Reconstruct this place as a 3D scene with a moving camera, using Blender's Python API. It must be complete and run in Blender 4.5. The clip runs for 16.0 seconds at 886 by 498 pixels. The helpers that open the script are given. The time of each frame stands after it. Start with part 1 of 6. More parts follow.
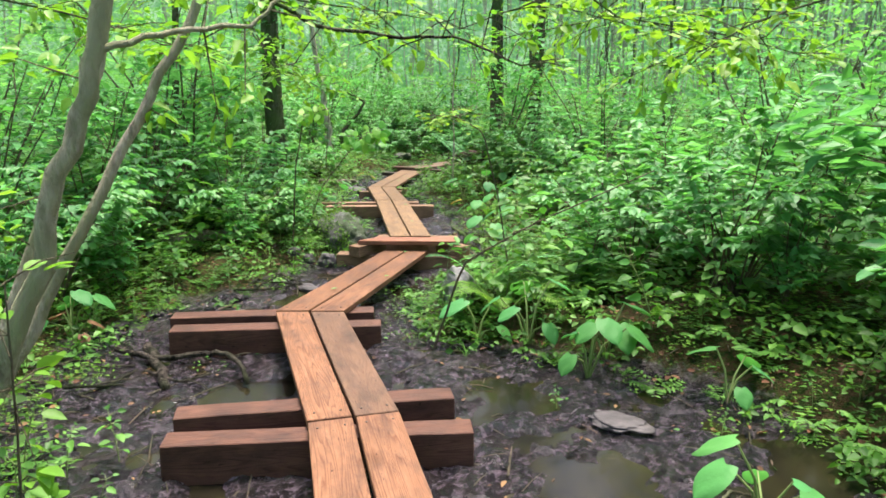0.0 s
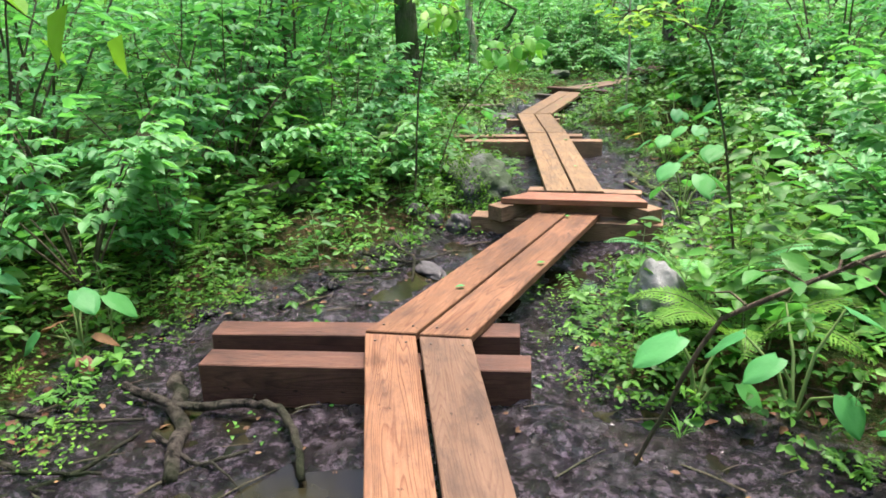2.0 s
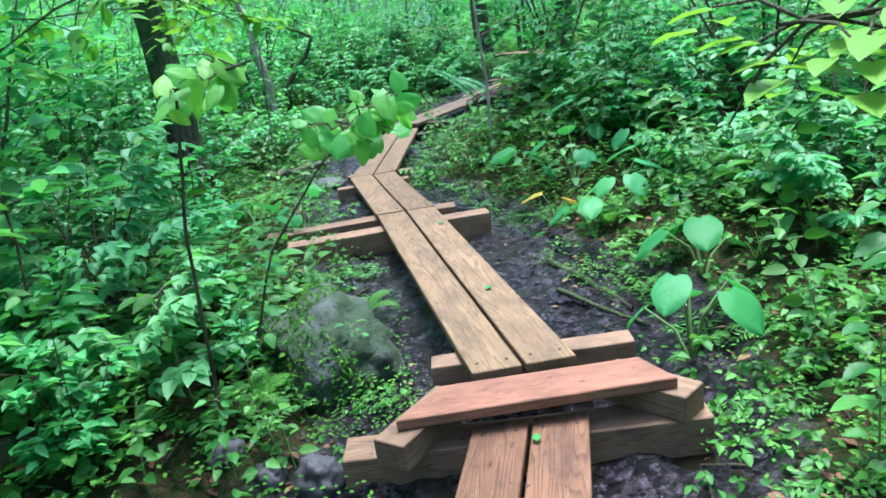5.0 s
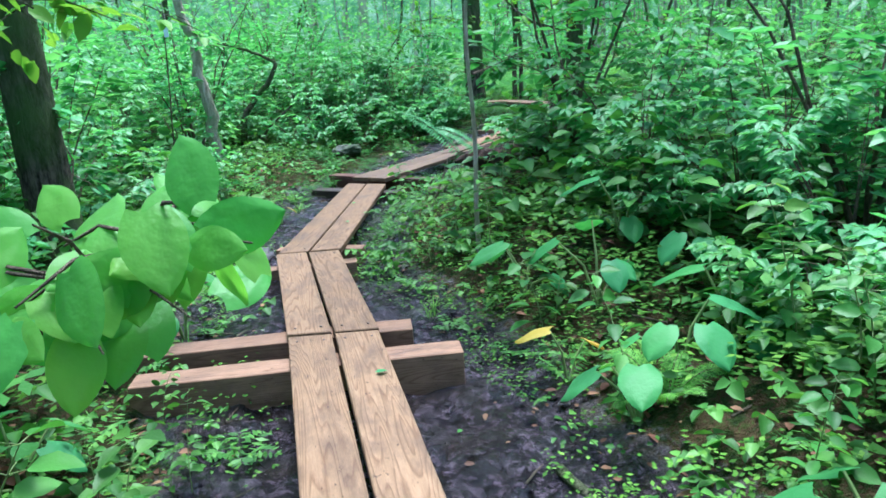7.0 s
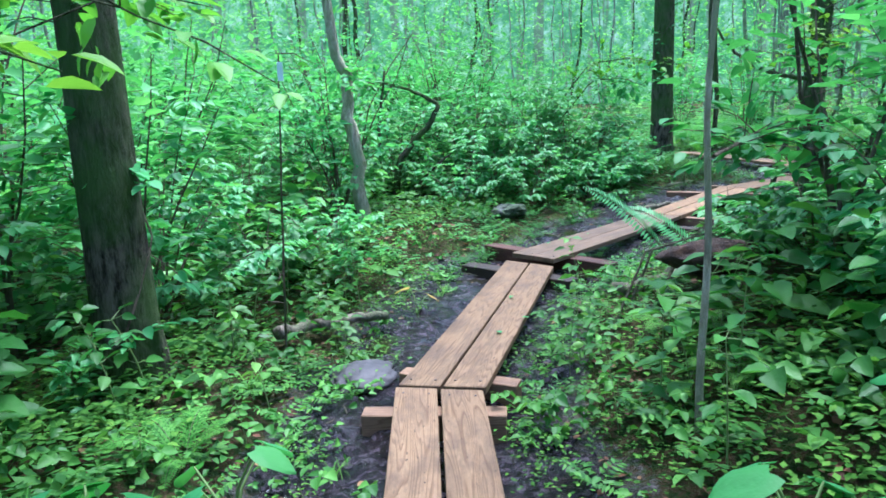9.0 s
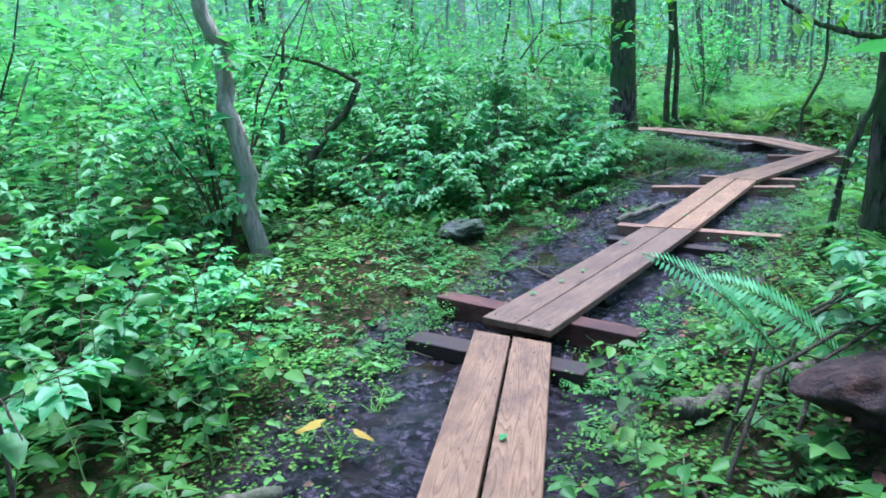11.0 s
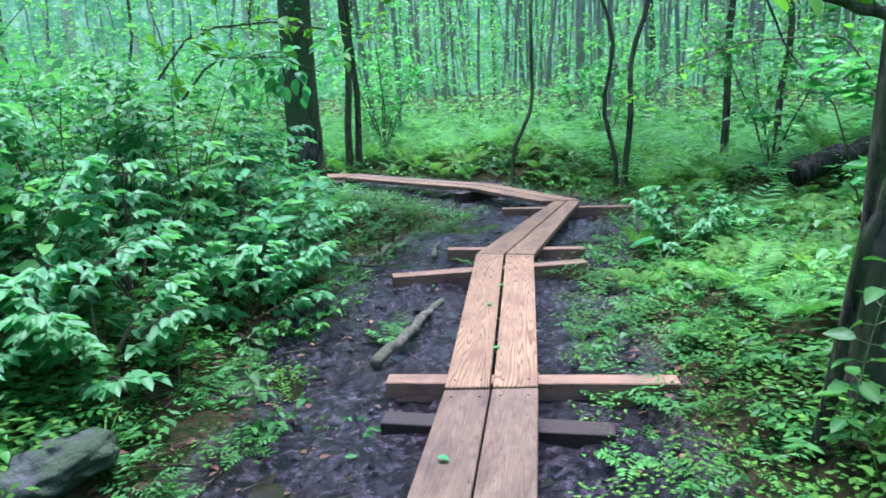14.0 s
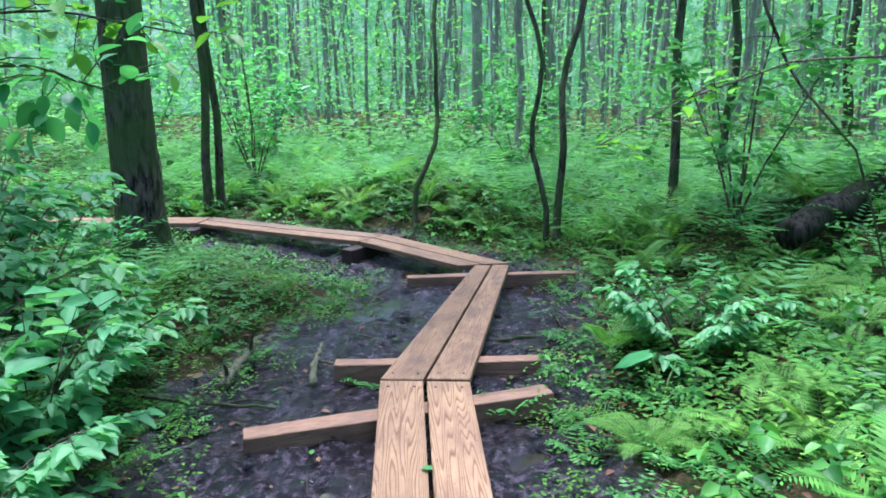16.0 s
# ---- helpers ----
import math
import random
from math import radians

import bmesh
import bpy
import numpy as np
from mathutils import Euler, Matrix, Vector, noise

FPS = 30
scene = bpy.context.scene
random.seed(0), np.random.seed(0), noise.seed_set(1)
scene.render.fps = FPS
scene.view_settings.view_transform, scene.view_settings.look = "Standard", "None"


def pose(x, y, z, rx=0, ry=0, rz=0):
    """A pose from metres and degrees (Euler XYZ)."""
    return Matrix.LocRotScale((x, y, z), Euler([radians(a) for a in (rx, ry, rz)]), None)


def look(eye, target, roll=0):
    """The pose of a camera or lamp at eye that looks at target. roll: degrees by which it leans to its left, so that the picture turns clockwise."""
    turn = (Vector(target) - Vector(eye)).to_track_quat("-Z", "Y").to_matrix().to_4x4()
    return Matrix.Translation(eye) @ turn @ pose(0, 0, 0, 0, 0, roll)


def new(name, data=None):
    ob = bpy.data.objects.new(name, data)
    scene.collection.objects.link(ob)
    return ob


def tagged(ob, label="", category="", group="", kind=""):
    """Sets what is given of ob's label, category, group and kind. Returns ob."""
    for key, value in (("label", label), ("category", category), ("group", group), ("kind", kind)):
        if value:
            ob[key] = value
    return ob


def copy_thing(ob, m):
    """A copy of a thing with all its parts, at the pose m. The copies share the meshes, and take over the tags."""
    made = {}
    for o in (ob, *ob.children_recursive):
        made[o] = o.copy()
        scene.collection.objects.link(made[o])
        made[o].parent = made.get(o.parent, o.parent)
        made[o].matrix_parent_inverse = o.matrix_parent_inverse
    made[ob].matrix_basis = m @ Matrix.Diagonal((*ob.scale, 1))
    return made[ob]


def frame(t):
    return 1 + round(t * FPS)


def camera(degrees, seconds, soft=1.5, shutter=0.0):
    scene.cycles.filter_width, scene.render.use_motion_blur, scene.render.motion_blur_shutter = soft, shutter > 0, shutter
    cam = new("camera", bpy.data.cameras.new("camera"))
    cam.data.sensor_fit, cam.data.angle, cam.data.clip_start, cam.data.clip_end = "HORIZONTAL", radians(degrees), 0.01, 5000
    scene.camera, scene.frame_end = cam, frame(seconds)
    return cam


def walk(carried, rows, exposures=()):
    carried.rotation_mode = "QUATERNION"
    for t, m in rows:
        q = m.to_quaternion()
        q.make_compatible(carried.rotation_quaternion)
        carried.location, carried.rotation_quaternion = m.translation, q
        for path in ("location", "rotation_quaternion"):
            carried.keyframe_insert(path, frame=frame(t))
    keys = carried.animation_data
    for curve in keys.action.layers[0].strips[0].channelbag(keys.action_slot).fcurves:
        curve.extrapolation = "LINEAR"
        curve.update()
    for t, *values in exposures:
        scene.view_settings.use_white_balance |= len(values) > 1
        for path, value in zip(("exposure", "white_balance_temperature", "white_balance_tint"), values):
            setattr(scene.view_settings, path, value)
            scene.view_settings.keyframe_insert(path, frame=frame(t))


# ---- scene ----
cam = camera(61.3, 16.0, 1.65)
PATH = [
    (0, (0.01, 0.055, 1.61), (0.004, 2.011, 1.196), -0.0),
    (0.5, (-0.013, 0.551, 1.538), (-0.127, 2.487, 1.048), -0.1),
    (1, (-0.045, 1.058, 1.503), (-0.279, 2.954, 0.91), -0.4),
    (1.5, (-0.067, 1.549, 1.487), (-0.418, 3.414, 0.857), -0.8),
    (2, (-0.181, 2.051, 1.469), (-0.577, 3.912, 0.853), -1.8),
    (2.5, (-0.269, 2.52, 1.459), (-0.7, 4.373, 0.841), -1.5),
    (3, (-0.355, 2.963, 1.455), (-0.756, 4.816, 0.818), -2.1),
    (3.5, (-0.427, 3.382, 1.486), (-0.738, 5.256, 0.86), -4.7),
    (4, (-0.488, 3.801, 1.515), (-0.727, 5.69, 0.9), -6.1),
    (4.5, (-0.579, 4.234, 1.509), (-0.671, 6.137, 0.902), -7.3),
    (5, (-0.617, 4.655, 1.52), (-0.564, 6.558, 0.909), -9.0),
    (5.2, (-0.629, 4.823, 1.525), (-0.534, 6.727, 0.919), -8.8),
    (7.3, (-0.344, 6.815, 1.388), (-0.261, 8.751, 0.896), -2.6),
    (7.5, (-0.327, 6.964, 1.384), (-0.342, 8.907, 0.912), -2.6),
    (8, (-0.293, 7.32, 1.394), (-0.499, 9.263, 0.966), -2.4),
    (8.5, (-0.368, 7.761, 1.404), (-0.609, 9.699, 0.976), -1.3),
    (9, (-0.439, 8.134, 1.508), (-0.729, 10.071, 1.099), -2.0),
    (9.2, (-0.456, 8.321, 1.488), (-0.77, 10.256, 1.091), -2.1),
    (11.3, (-0.802, 10.694, 1.558), (-0.851, 12.629, 1.054), -3.8),
    (11.5, (-0.819, 10.905, 1.545), (-0.834, 12.84, 1.039), -4.2),
    (12, (-0.851, 11.454, 1.506), (-0.705, 13.386, 1.012), -3.3),
    (12.5, (-0.884, 11.984, 1.467), (-0.47, 13.889, 1.023), -3.8),
    (13, (-0.812, 12.475, 1.418), (-0.265, 14.344, 0.965), -2.9),
    (13.5, (-0.741, 12.992, 1.412), (-0.11, 14.836, 0.962), -1.6),
    (14, (-0.641, 13.51, 1.435), (0.159, 15.288, 0.989), -2.2),
    (14.5, (-0.458, 14.017, 1.459), (0.457, 15.738, 1.009), -2.2),
    (15, (-0.293, 14.482, 1.467), (0.74, 16.136, 1.021), -3.0),
    (15.5, (-0.049, 14.921, 1.473), (1.032, 16.549, 1.049), -1.8),
    (16, (0.189, 15.289, 1.49), (1.261, 16.926, 1.077), -1.0),
]
walk(cam, [(t, look(eye, target, roll)) for t, eye, target, roll in PATH],
     [(0, 1.62, 6850, 16), (1, 1.72, 6650, 16), (2.5, 1.74, 6600, 14), (3.5, 1.72, 5900, 9), (5, 1.64, 5150, 5), (8, 1.6, 5150, 14), (9, 1.66, 5000, 14), (12, 1.59, 4750, 25), (14, 1.7, 5000, 22), (16, 1.68, 5200, 21)])

# ---- world and sun ----
world = bpy.data.worlds.new("sky")
scene.world = world
world.use_nodes = True
wn = world.node_tree
sky = wn.nodes.new("ShaderNodeTexSky")
sky.sky_type, sky.sun_disc = "NISHITA", False
sky.sun_elevation, sky.sun_rotation = radians(74), radians(20)
sky.dust_density, sky.ozone_density = 4.0, 1.0
wn.nodes["Background"].inputs["Strength"].default_value = 0.165
wn.links.new(sky.outputs["Color"], wn.nodes["Background"].inputs["Color"])
sun = new("sun", bpy.data.lights.new("sun", "SUN"))
sun.data.energy, sun.data.angle, sun.data.color = 4.2, radians(24), (1.0, 0.96, 0.88)
sun.matrix_world = look((3, 8, 30), (0, 0, 0))


# ---- materials ----
def node_material(name):
    m = bpy.data.materials.new(name)
    m.use_nodes = True
    nt = m.node_tree
    return m, nt, nt.nodes["Principled BSDF"], nt.nodes["Material Output"]


def add(nt, kind, **values):
    n = nt.nodes.new(kind)
    for k, v in values.items():
        n.inputs[k].default_value = v
    return n


def ramp(nt, fac, stops):
    r = nt.nodes.new("ShaderNodeValToRGB")
    while len(r.color_ramp.elements) < len(stops):
        r.color_ramp.elements.new(0.5)
    for e, (p, c) in zip(r.color_ramp.elements, stops):
        e.position, e.color = p, (*c, 1)
    nt.links.new(fac, r.inputs["Fac"])
    return r.outputs["Color"]


def noise_tex(nt, coord, scale, detail=4, rough=0.55, stretch=None):
    if stretch:
        mp = nt.nodes.new("ShaderNodeMapping")
        mp.inputs["Scale"].default_value = stretch
        nt.links.new(coord, mp.inputs["Vector"])
        coord = mp.outputs["Vector"]
    n = add(nt, "ShaderNodeTexNoise", Scale=scale, Detail=detail, Roughness=rough)
    nt.links.new(coord, n.inputs["Vector"])
    return n.outputs["Fac"]


def mix(nt, fac, a, b, mode="MIX"):
    m = nt.nodes.new("ShaderNodeMix")
    m.data_type, m.blend_type = "RGBA", mode
    for sock, v in ((m.inputs[0], fac), (m.inputs[6], a), (m.inputs[7], b)):
        if isinstance(v, (int, float)):
            sock.default_value = v
        elif isinstance(v, tuple):
            sock.default_value = (*v, 1)
        else:
            nt.links.new(v, sock)
    return m.outputs[2]


def bump(nt, bsdf, height, strength, distance):
    b = add(nt, "ShaderNodeBump", Strength=strength, Distance=distance)
    nt.links.new(height, b.inputs["Height"])
    nt.links.new(b.outputs["Normal"], bsdf.inputs["Normal"])
    return b


def coords(nt, which="Object"):
    return nt.nodes.new("ShaderNodeTexCoord").outputs[which]


def leaf_material(name, dark, mid, light, through_share=0.4, rough=0.45, gloss=0.25):
    m, nt, b, out = node_material(name)
    g = nt.nodes.new("ShaderNodeNewGeometry")
    info = nt.nodes.new("ShaderNodeObjectInfo")
    col = ramp(nt, g.outputs["Random Per Island"], [(0.0, dark), (0.5, mid), (1.0, light)])
    n = noise_tex(nt, g.outputs["Position"], 0.9, 2)
    col = mix(nt, ramp(nt, n, [(0.35, (0.75, 0.75, 0.75)), (0.65, (0.0, 0.0, 0.0))]), col, dark)
    hsv = add(nt, "ShaderNodeHueSaturation", Saturation=1.0, Value=1.0)
    mr = add(nt, "ShaderNodeMapRange")
    nt.links.new(info.outputs["Random"], mr.inputs["Value"])
    mr.inputs["To Min"].default_value, mr.inputs["To Max"].default_value = 0.485, 0.515
    nt.links.new(mr.outputs["Result"], hsv.inputs["Hue"])
    nt.links.new(col, hsv.inputs["Color"])
    col = hsv.outputs["Color"]
    nt.links.new(col, b.inputs["Base Color"])
    b.inputs["Roughness"].default_value = rough
    b.inputs["Specular IOR Level"].default_value = gloss
    fine = noise_tex(nt, g.outputs["Position"], 60, 2)
    bump(nt, b, fine, 0.25, 0.01)
    tr = nt.nodes.new("ShaderNodeBsdfTranslucent")
    nt.links.new(mix(nt, 1.0, col, (1.0, 1.0, 0.55), "MULTIPLY"), tr.inputs["Color"])
    ms = nt.nodes.new("ShaderNodeMixShader")
    ms.inputs[0].default_value = through_share
    nt.links.new(b.outputs[0], ms.inputs[1])
    nt.links.new(tr.outputs[0], ms.inputs[2])
    nt.links.new(ms.outputs[0], out.inputs["Surface"])
    return m


def wood_material(name, pale, dark, stain, wet=0.0, worn=0.68, scuffs=0.5, knots=0.0):
    """Sawn softwood: arched year rings, fibres, pale scuffs along the grain, knots, dark specks and muddy smears."""
    m, nt, b, out = node_material(name)
    c = coords(nt)
    info = nt.nodes.new("ShaderNodeObjectInfo")
    off = nt.nodes.new("ShaderNodeVectorMath")
    off.operation = "MULTIPLY_ADD"
    nt.links.new(info.outputs["Random"], off.inputs[0])
    off.inputs[1].default_value = (7.0, 1.3, 3.0)
    nt.links.new(c, off.inputs[2])
    c = off.outputs[0]
    warp = noise_tex(nt, c, 1.6, 2, 0.5, (0.26, 4.4, 4.4))
    rings = nt.nodes.new("ShaderNodeMath")
    rings.operation = "MULTIPLY"
    nt.links.new(warp, rings.inputs[0])
    rings.inputs[1].default_value = 36.0
    fr = nt.nodes.new("ShaderNodeMath")
    fr.operation = "FRACT"
    nt.links.new(rings.outputs[0], fr.inputs[0])
    fibre = noise_tex(nt, c, 10, 6, 0.7, (0.8, 34, 34))
    ring = ramp(nt, fr.outputs[0], [(0.0, (0.9, 0.9, 0.9)), (0.55, (0.75, 0.75, 0.75)), (0.86, (0.08, 0.08, 0.08)), (1.0, (0.85, 0.85, 0.85))])
    grain = mix(nt, worn, ring, fibre)
    col = ramp(nt, grain, [(0.22, dark), (0.72, pale)])
    scuff = noise_tex(nt, c, 5, 7, 0.75, (1.1, 9, 9))
    col = mix(nt, ramp(nt, scuff, [(0.50, (0, 0, 0)), (0.70, (scuffs,) * 3)]), col, tuple(min(1.0, v * 1.45 + 0.015) for v in pale))
    blotch = noise_tex(nt, c, 3.6, 8, 0.7, (1, 2.2, 2.2))
    col = mix(nt, ramp(nt, blotch, [(0.44, (0, 0, 0)), (0.66, (0.7, 0.7, 0.7))]), col, stain)
    speck = noise_tex(nt, c, 38, 3, 0.6, (0.6, 1.3, 1.3))
    col = mix(nt, ramp(nt, speck, [(0.66, (0, 0, 0)), (0.72, (0.8, 0.8, 0.8))]), col, tuple(v * 0.5 for v in stain))
    if knots:
        mpk = nt.nodes.new("ShaderNodeMapping")
        mpk.inputs["Scale"].default_value = (1.5, 3.6, 3.6)
        nt.links.new(c, mpk.inputs["Vector"])
        cell = add(nt, "ShaderNodeTexVoronoi", Scale=1.0)
        nt.links.new(mpk.outputs["Vector"], cell.inputs["Vector"])
        col = mix(nt, ramp(nt, cell.outputs["Distance"], [(0.05, (knots,) * 3), (0.11, (knots * 0.4,) * 3), (0.16, (0, 0, 0))]), col, tuple(v * 0.45 for v in dark))
    tone = add(nt, "ShaderNodeMapRange")
    nt.links.new(info.outputs["Random"], tone.inputs["Value"])
    tone.inputs["To Min"].default_value, tone.inputs["To Max"].default_value = 0.74, 0.94
    hsv = add(nt, "ShaderNodeHueSaturation", Saturation=1.0)
    nt.links.new(tone.outputs["Result"], hsv.inputs["Value"])
    nt.links.new(col, hsv.inputs["Color"])
    nt.links.new(hsv.outputs["Color"], b.inputs["Base Color"])
    nt.links.new(ramp(nt, blotch, [(0.3, (0.85 - wet, 0.85 - wet, 0.85 - wet)), (0.7, (0.6 - wet,) * 3)]), b.inputs["Roughness"])
    b.inputs["Specular IOR Level"].default_value = 0.16
    bump(nt, b, mix(nt, 0.5, grain, blotch), 0.6, 0.007)
    return m


WOOD_RED = wood_material("red_brown_lumber", (0.20, 0.100, 0.055), (0.098, 0.041, 0.022), (0.050, 0.026, 0.018), 0.0, 0.5, 0.45, 0.6)
WOOD_BROWN = wood_material("brown_lumber", (0.135, 0.080, 0.052), (0.082, 0.044, 0.028), (0.042, 0.026, 0.019), 0.0, 0.65, 0.4)
WOOD_GOLD = wood_material("golden_lumber", (0.235, 0.152, 0.084), (0.122, 0.068, 0.034), (0.060, 0.038, 0.025), 0.0, 0.5, 0.4, 0.6)
WOOD_GREY = wood_material("muddy_lumber", (0.19, 0.130, 0.082), (0.105, 0.064, 0.038), (0.042, 0.029, 0.022), 0.05, 0.6, 0.5)
WOOD_FRESH = wood_material("fresh_lumber", (0.30, 0.195, 0.105), (0.120, 0.056, 0.025), (0.14, 0.078, 0.045), 0.0, 0.42, 0.3, 0.8)
WOOD_ORANGE = wood_material("orange_brown_lumber", (0.27, 0.125, 0.078), (0.16, 0.068, 0.040), (0.09, 0.042, 0.027), 0.0, 0.7, 0.3)
BEAM_RED = wood_material("red_beam_wood", (0.12, 0.057, 0.038), (0.052, 0.023, 0.016), (0.022, 0.012, 0.010), 0.1, 0.6, 0.5)
BEAM_GOLD = wood_material("pale_beam_wood", (0.27, 0.165, 0.10), (0.135, 0.076, 0.044), (0.07, 0.044, 0.03), 0.0, 0.55, 0.4)
BEAM_OLD = wood_material("old_beam_wood", (0.05, 0.036, 0.026), (0.024, 0.017, 0.013), (0.025, 0.02, 0.018), 0.15, 0.7, 0.2)

LEAF_HERB = leaf_material("herb_leaf", (0.03, 0.11, 0.017), (0.085, 0.255, 0.04), (0.17, 0.40, 0.07), 0.42, 0.45)
LEAF_SHRUB = leaf_material("shrub_leaf", (0.055, 0.22, 0.065), (0.095, 0.36, 0.10), (0.18, 0.54, 0.17), 0.48, 0.42)
LEAF_PALE = leaf_material("pale_shrub_leaf", (0.09, 0.31, 0.10), (0.15, 0.44, 0.16), (0.24, 0.58, 0.25), 0.52, 0.4)
LEAF_FERN = leaf_material("fern_leaf", (0.055, 0.175, 0.022), (0.115, 0.30, 0.044), (0.19, 0.41, 0.07), 0.45, 0.6, 0.15)
LEAF_BROAD = leaf_material("broad_leaf", (0.04, 0.2, 0.05), (0.07, 0.29, 0.075), (0.12, 0.38, 0.12), 0.45, 0.5)
LEAF_FAR = leaf_material("far_leaf", (0.078, 0.255, 0.075), (0.13, 0.37, 0.11), (0.19, 0.46, 0.16), 0.56, 0.6, 0.15)
LEAF_MOSS = leaf_material("low_moss_leaf", (0.035, 0.10, 0.012), (0.085, 0.215, 0.025), (0.17, 0.33, 0.045), 0.35, 0.7, 0.1)
LEAF_SPRAY = leaf_material("layered_spray_leaf", (0.07, 0.26, 0.075), (0.12, 0.38, 0.12), (0.21, 0.51, 0.195), 0.52, 0.45, 0.4)
LEAF_CROWN = leaf_material("crown_leaf", (0.05, 0.15, 0.02), (0.08, 0.25, 0.03), (0.12, 0.33, 0.045), 0.55)
LEAF_BIG = leaf_material("sapling_leaf", (0.09, 0.36, 0.06), (0.20, 0.48, 0.06), (0.30, 0.58, 0.08), 0.6, 0.45, 0.35)
LEAF_LIME = leaf_material("lime_leaf", (0.12, 0.30, 0.03), (0.16, 0.36, 0.04), (0.2, 0.42, 0.05), 0.5)
LEAF_DEAD = leaf_material("dead_leaf", (0.06, 0.026, 0.014), (0.14, 0.064, 0.032), (0.27, 0.15, 0.07), 0.15, 0.7)
LEAF_YELLOW = leaf_material("yellowed_leaf", (0.30, 0.24, 0.03), (0.38, 0.30, 0.05), (0.42, 0.24, 0.05), 0.35)


def bark_material(name, dark, pale, moss):
    m, nt, b, out = node_material(name)
    c = coords(nt)
    ridges = noise_tex(nt, c, 10, 7, 0.7, (2.2, 2.2, 0.6))
    col = ramp(nt, ridges, [(0.40, dark), (0.58, pale)])
    patch = noise_tex(nt, c, 2.2, 4)
    col = mix(nt, ramp(nt, patch, [(0.38, (0, 0, 0)), (0.58, (0.85, 0.85, 0.85))]), col, moss)
    nt.links.new(col, b.inputs["Base Color"])
    b.inputs["Roughness"].default_value = 0.95
    b.inputs["Specular IOR Level"].default_value = 0.1
    bump(nt, b, ridges, 1.0, 0.06)
    return m


BARK = bark_material("dark_bark", (0.014, 0.012, 0.009), (0.12, 0.105, 0.078), (0.055, 0.10, 0.026))
BARK_WET = bark_material("wet_dark_bark", (0.008, 0.007, 0.006), (0.085, 0.072, 0.06), (0.02, 0.028, 0.012))
BARK_MOTTLED = bark_material("mottled_bark", (0.24, 0.205, 0.155), (0.55, 0.485, 0.39), (0.30, 0.31, 0.19))
BARK_PALE = bark_material("grey_bark", (0.08, 0.065, 0.052), (0.26, 0.215, 0.17), (0.12, 0.135, 0.075))
# bark of far trunks, its colour paled to imitate haze and light
BARK_FAR = bark_material("haze_paled_bark", (0.17, 0.165, 0.14), (0.42, 0.40, 0.355), (0.20, 0.23, 0.15))
TWIG = bark_material("twig_bark", (0.06, 0.045, 0.035), (0.18, 0.135, 0.10), (0.08, 0.085, 0.05))
STEM, nt, b, out = node_material("green_stem")
nt.links.new(ramp(nt, noise_tex(nt, coords(nt), 12), [(0.3, (0.10, 0.16, 0.04)), (0.7, (0.17, 0.24, 0.07))]), b.inputs["Base Color"])
b.inputs["Roughness"].default_value = 0.6

STONE, nt, b, out = node_material("grey_stone")
c = coords(nt)
n1 = noise_tex(nt, c, 14, 8, 0.65)
n2 = noise_tex(nt, c, 5.0, 6, 0.65)
col = ramp(nt, n1, [(0.3, (0.012, 0.013, 0.013)), (0.7, (0.10, 0.10, 0.098))])
g = nt.nodes.new("ShaderNodeNewGeometry")
col = mix(nt, ramp(nt, n2, [(0.36, (0, 0, 0)), (0.50, (0.95, 0.95, 0.95))]), col, (0.02, 0.042, 0.008))
nt.links.new(col, b.inputs["Base Color"])
b.inputs["Roughness"].default_value = 0.75
bump(nt, b, n1, 1.0, 0.05)

WET_STONE, nt, b, out = node_material("wet_grey_stone")
c = coords(nt)
n1 = noise_tex(nt, c, 12, 8, 0.65)
nt.links.new(ramp(nt, n1, [(0.3, (0.022, 0.02, 0.022)), (0.7, (0.075, 0.068, 0.07))]), b.inputs["Base Color"])
b.inputs["Roughness"].default_value = 0.6
b.inputs["Specular IOR Level"].default_value = 0.3
bump(nt, b, n1, 0.5, 0.02)

PALE_STONE, nt, b, out = node_material("pale_grey_stone")
c = coords(nt)
n1 = noise_tex(nt, c, 18, 8, 0.65)
n2 = noise_tex(nt, c, 6, 5, 0.6)
col = ramp(nt, n1, [(0.3, (0.06, 0.062, 0.062)), (0.7, (0.24, 0.24, 0.235))])
nt.links.new(mix(nt, ramp(nt, n2, [(0.5, (0, 0, 0)), (0.62, (0.9, 0.9, 0.9))]), col, (0.03, 0.06, 0.012)), b.inputs["Base Color"])
b.inputs["Roughness"].default_value = 0.7
bump(nt, b, n1, 0.6, 0.02)

PEAT, nt, b, out = node_material("reddish_peat")
c = coords(nt)
n1 = noise_tex(nt, c, 16, 8, 0.7)
nt.links.new(ramp(nt, n1, [(0.32, (0.012, 0.007, 0.005)), (0.55, (0.062, 0.030, 0.018)), (0.72, (0.13, 0.07, 0.042))]), b.inputs["Base Color"])
b.inputs["Roughness"].default_value = 0.95
bump(nt, b, n1, 1.0, 0.08)

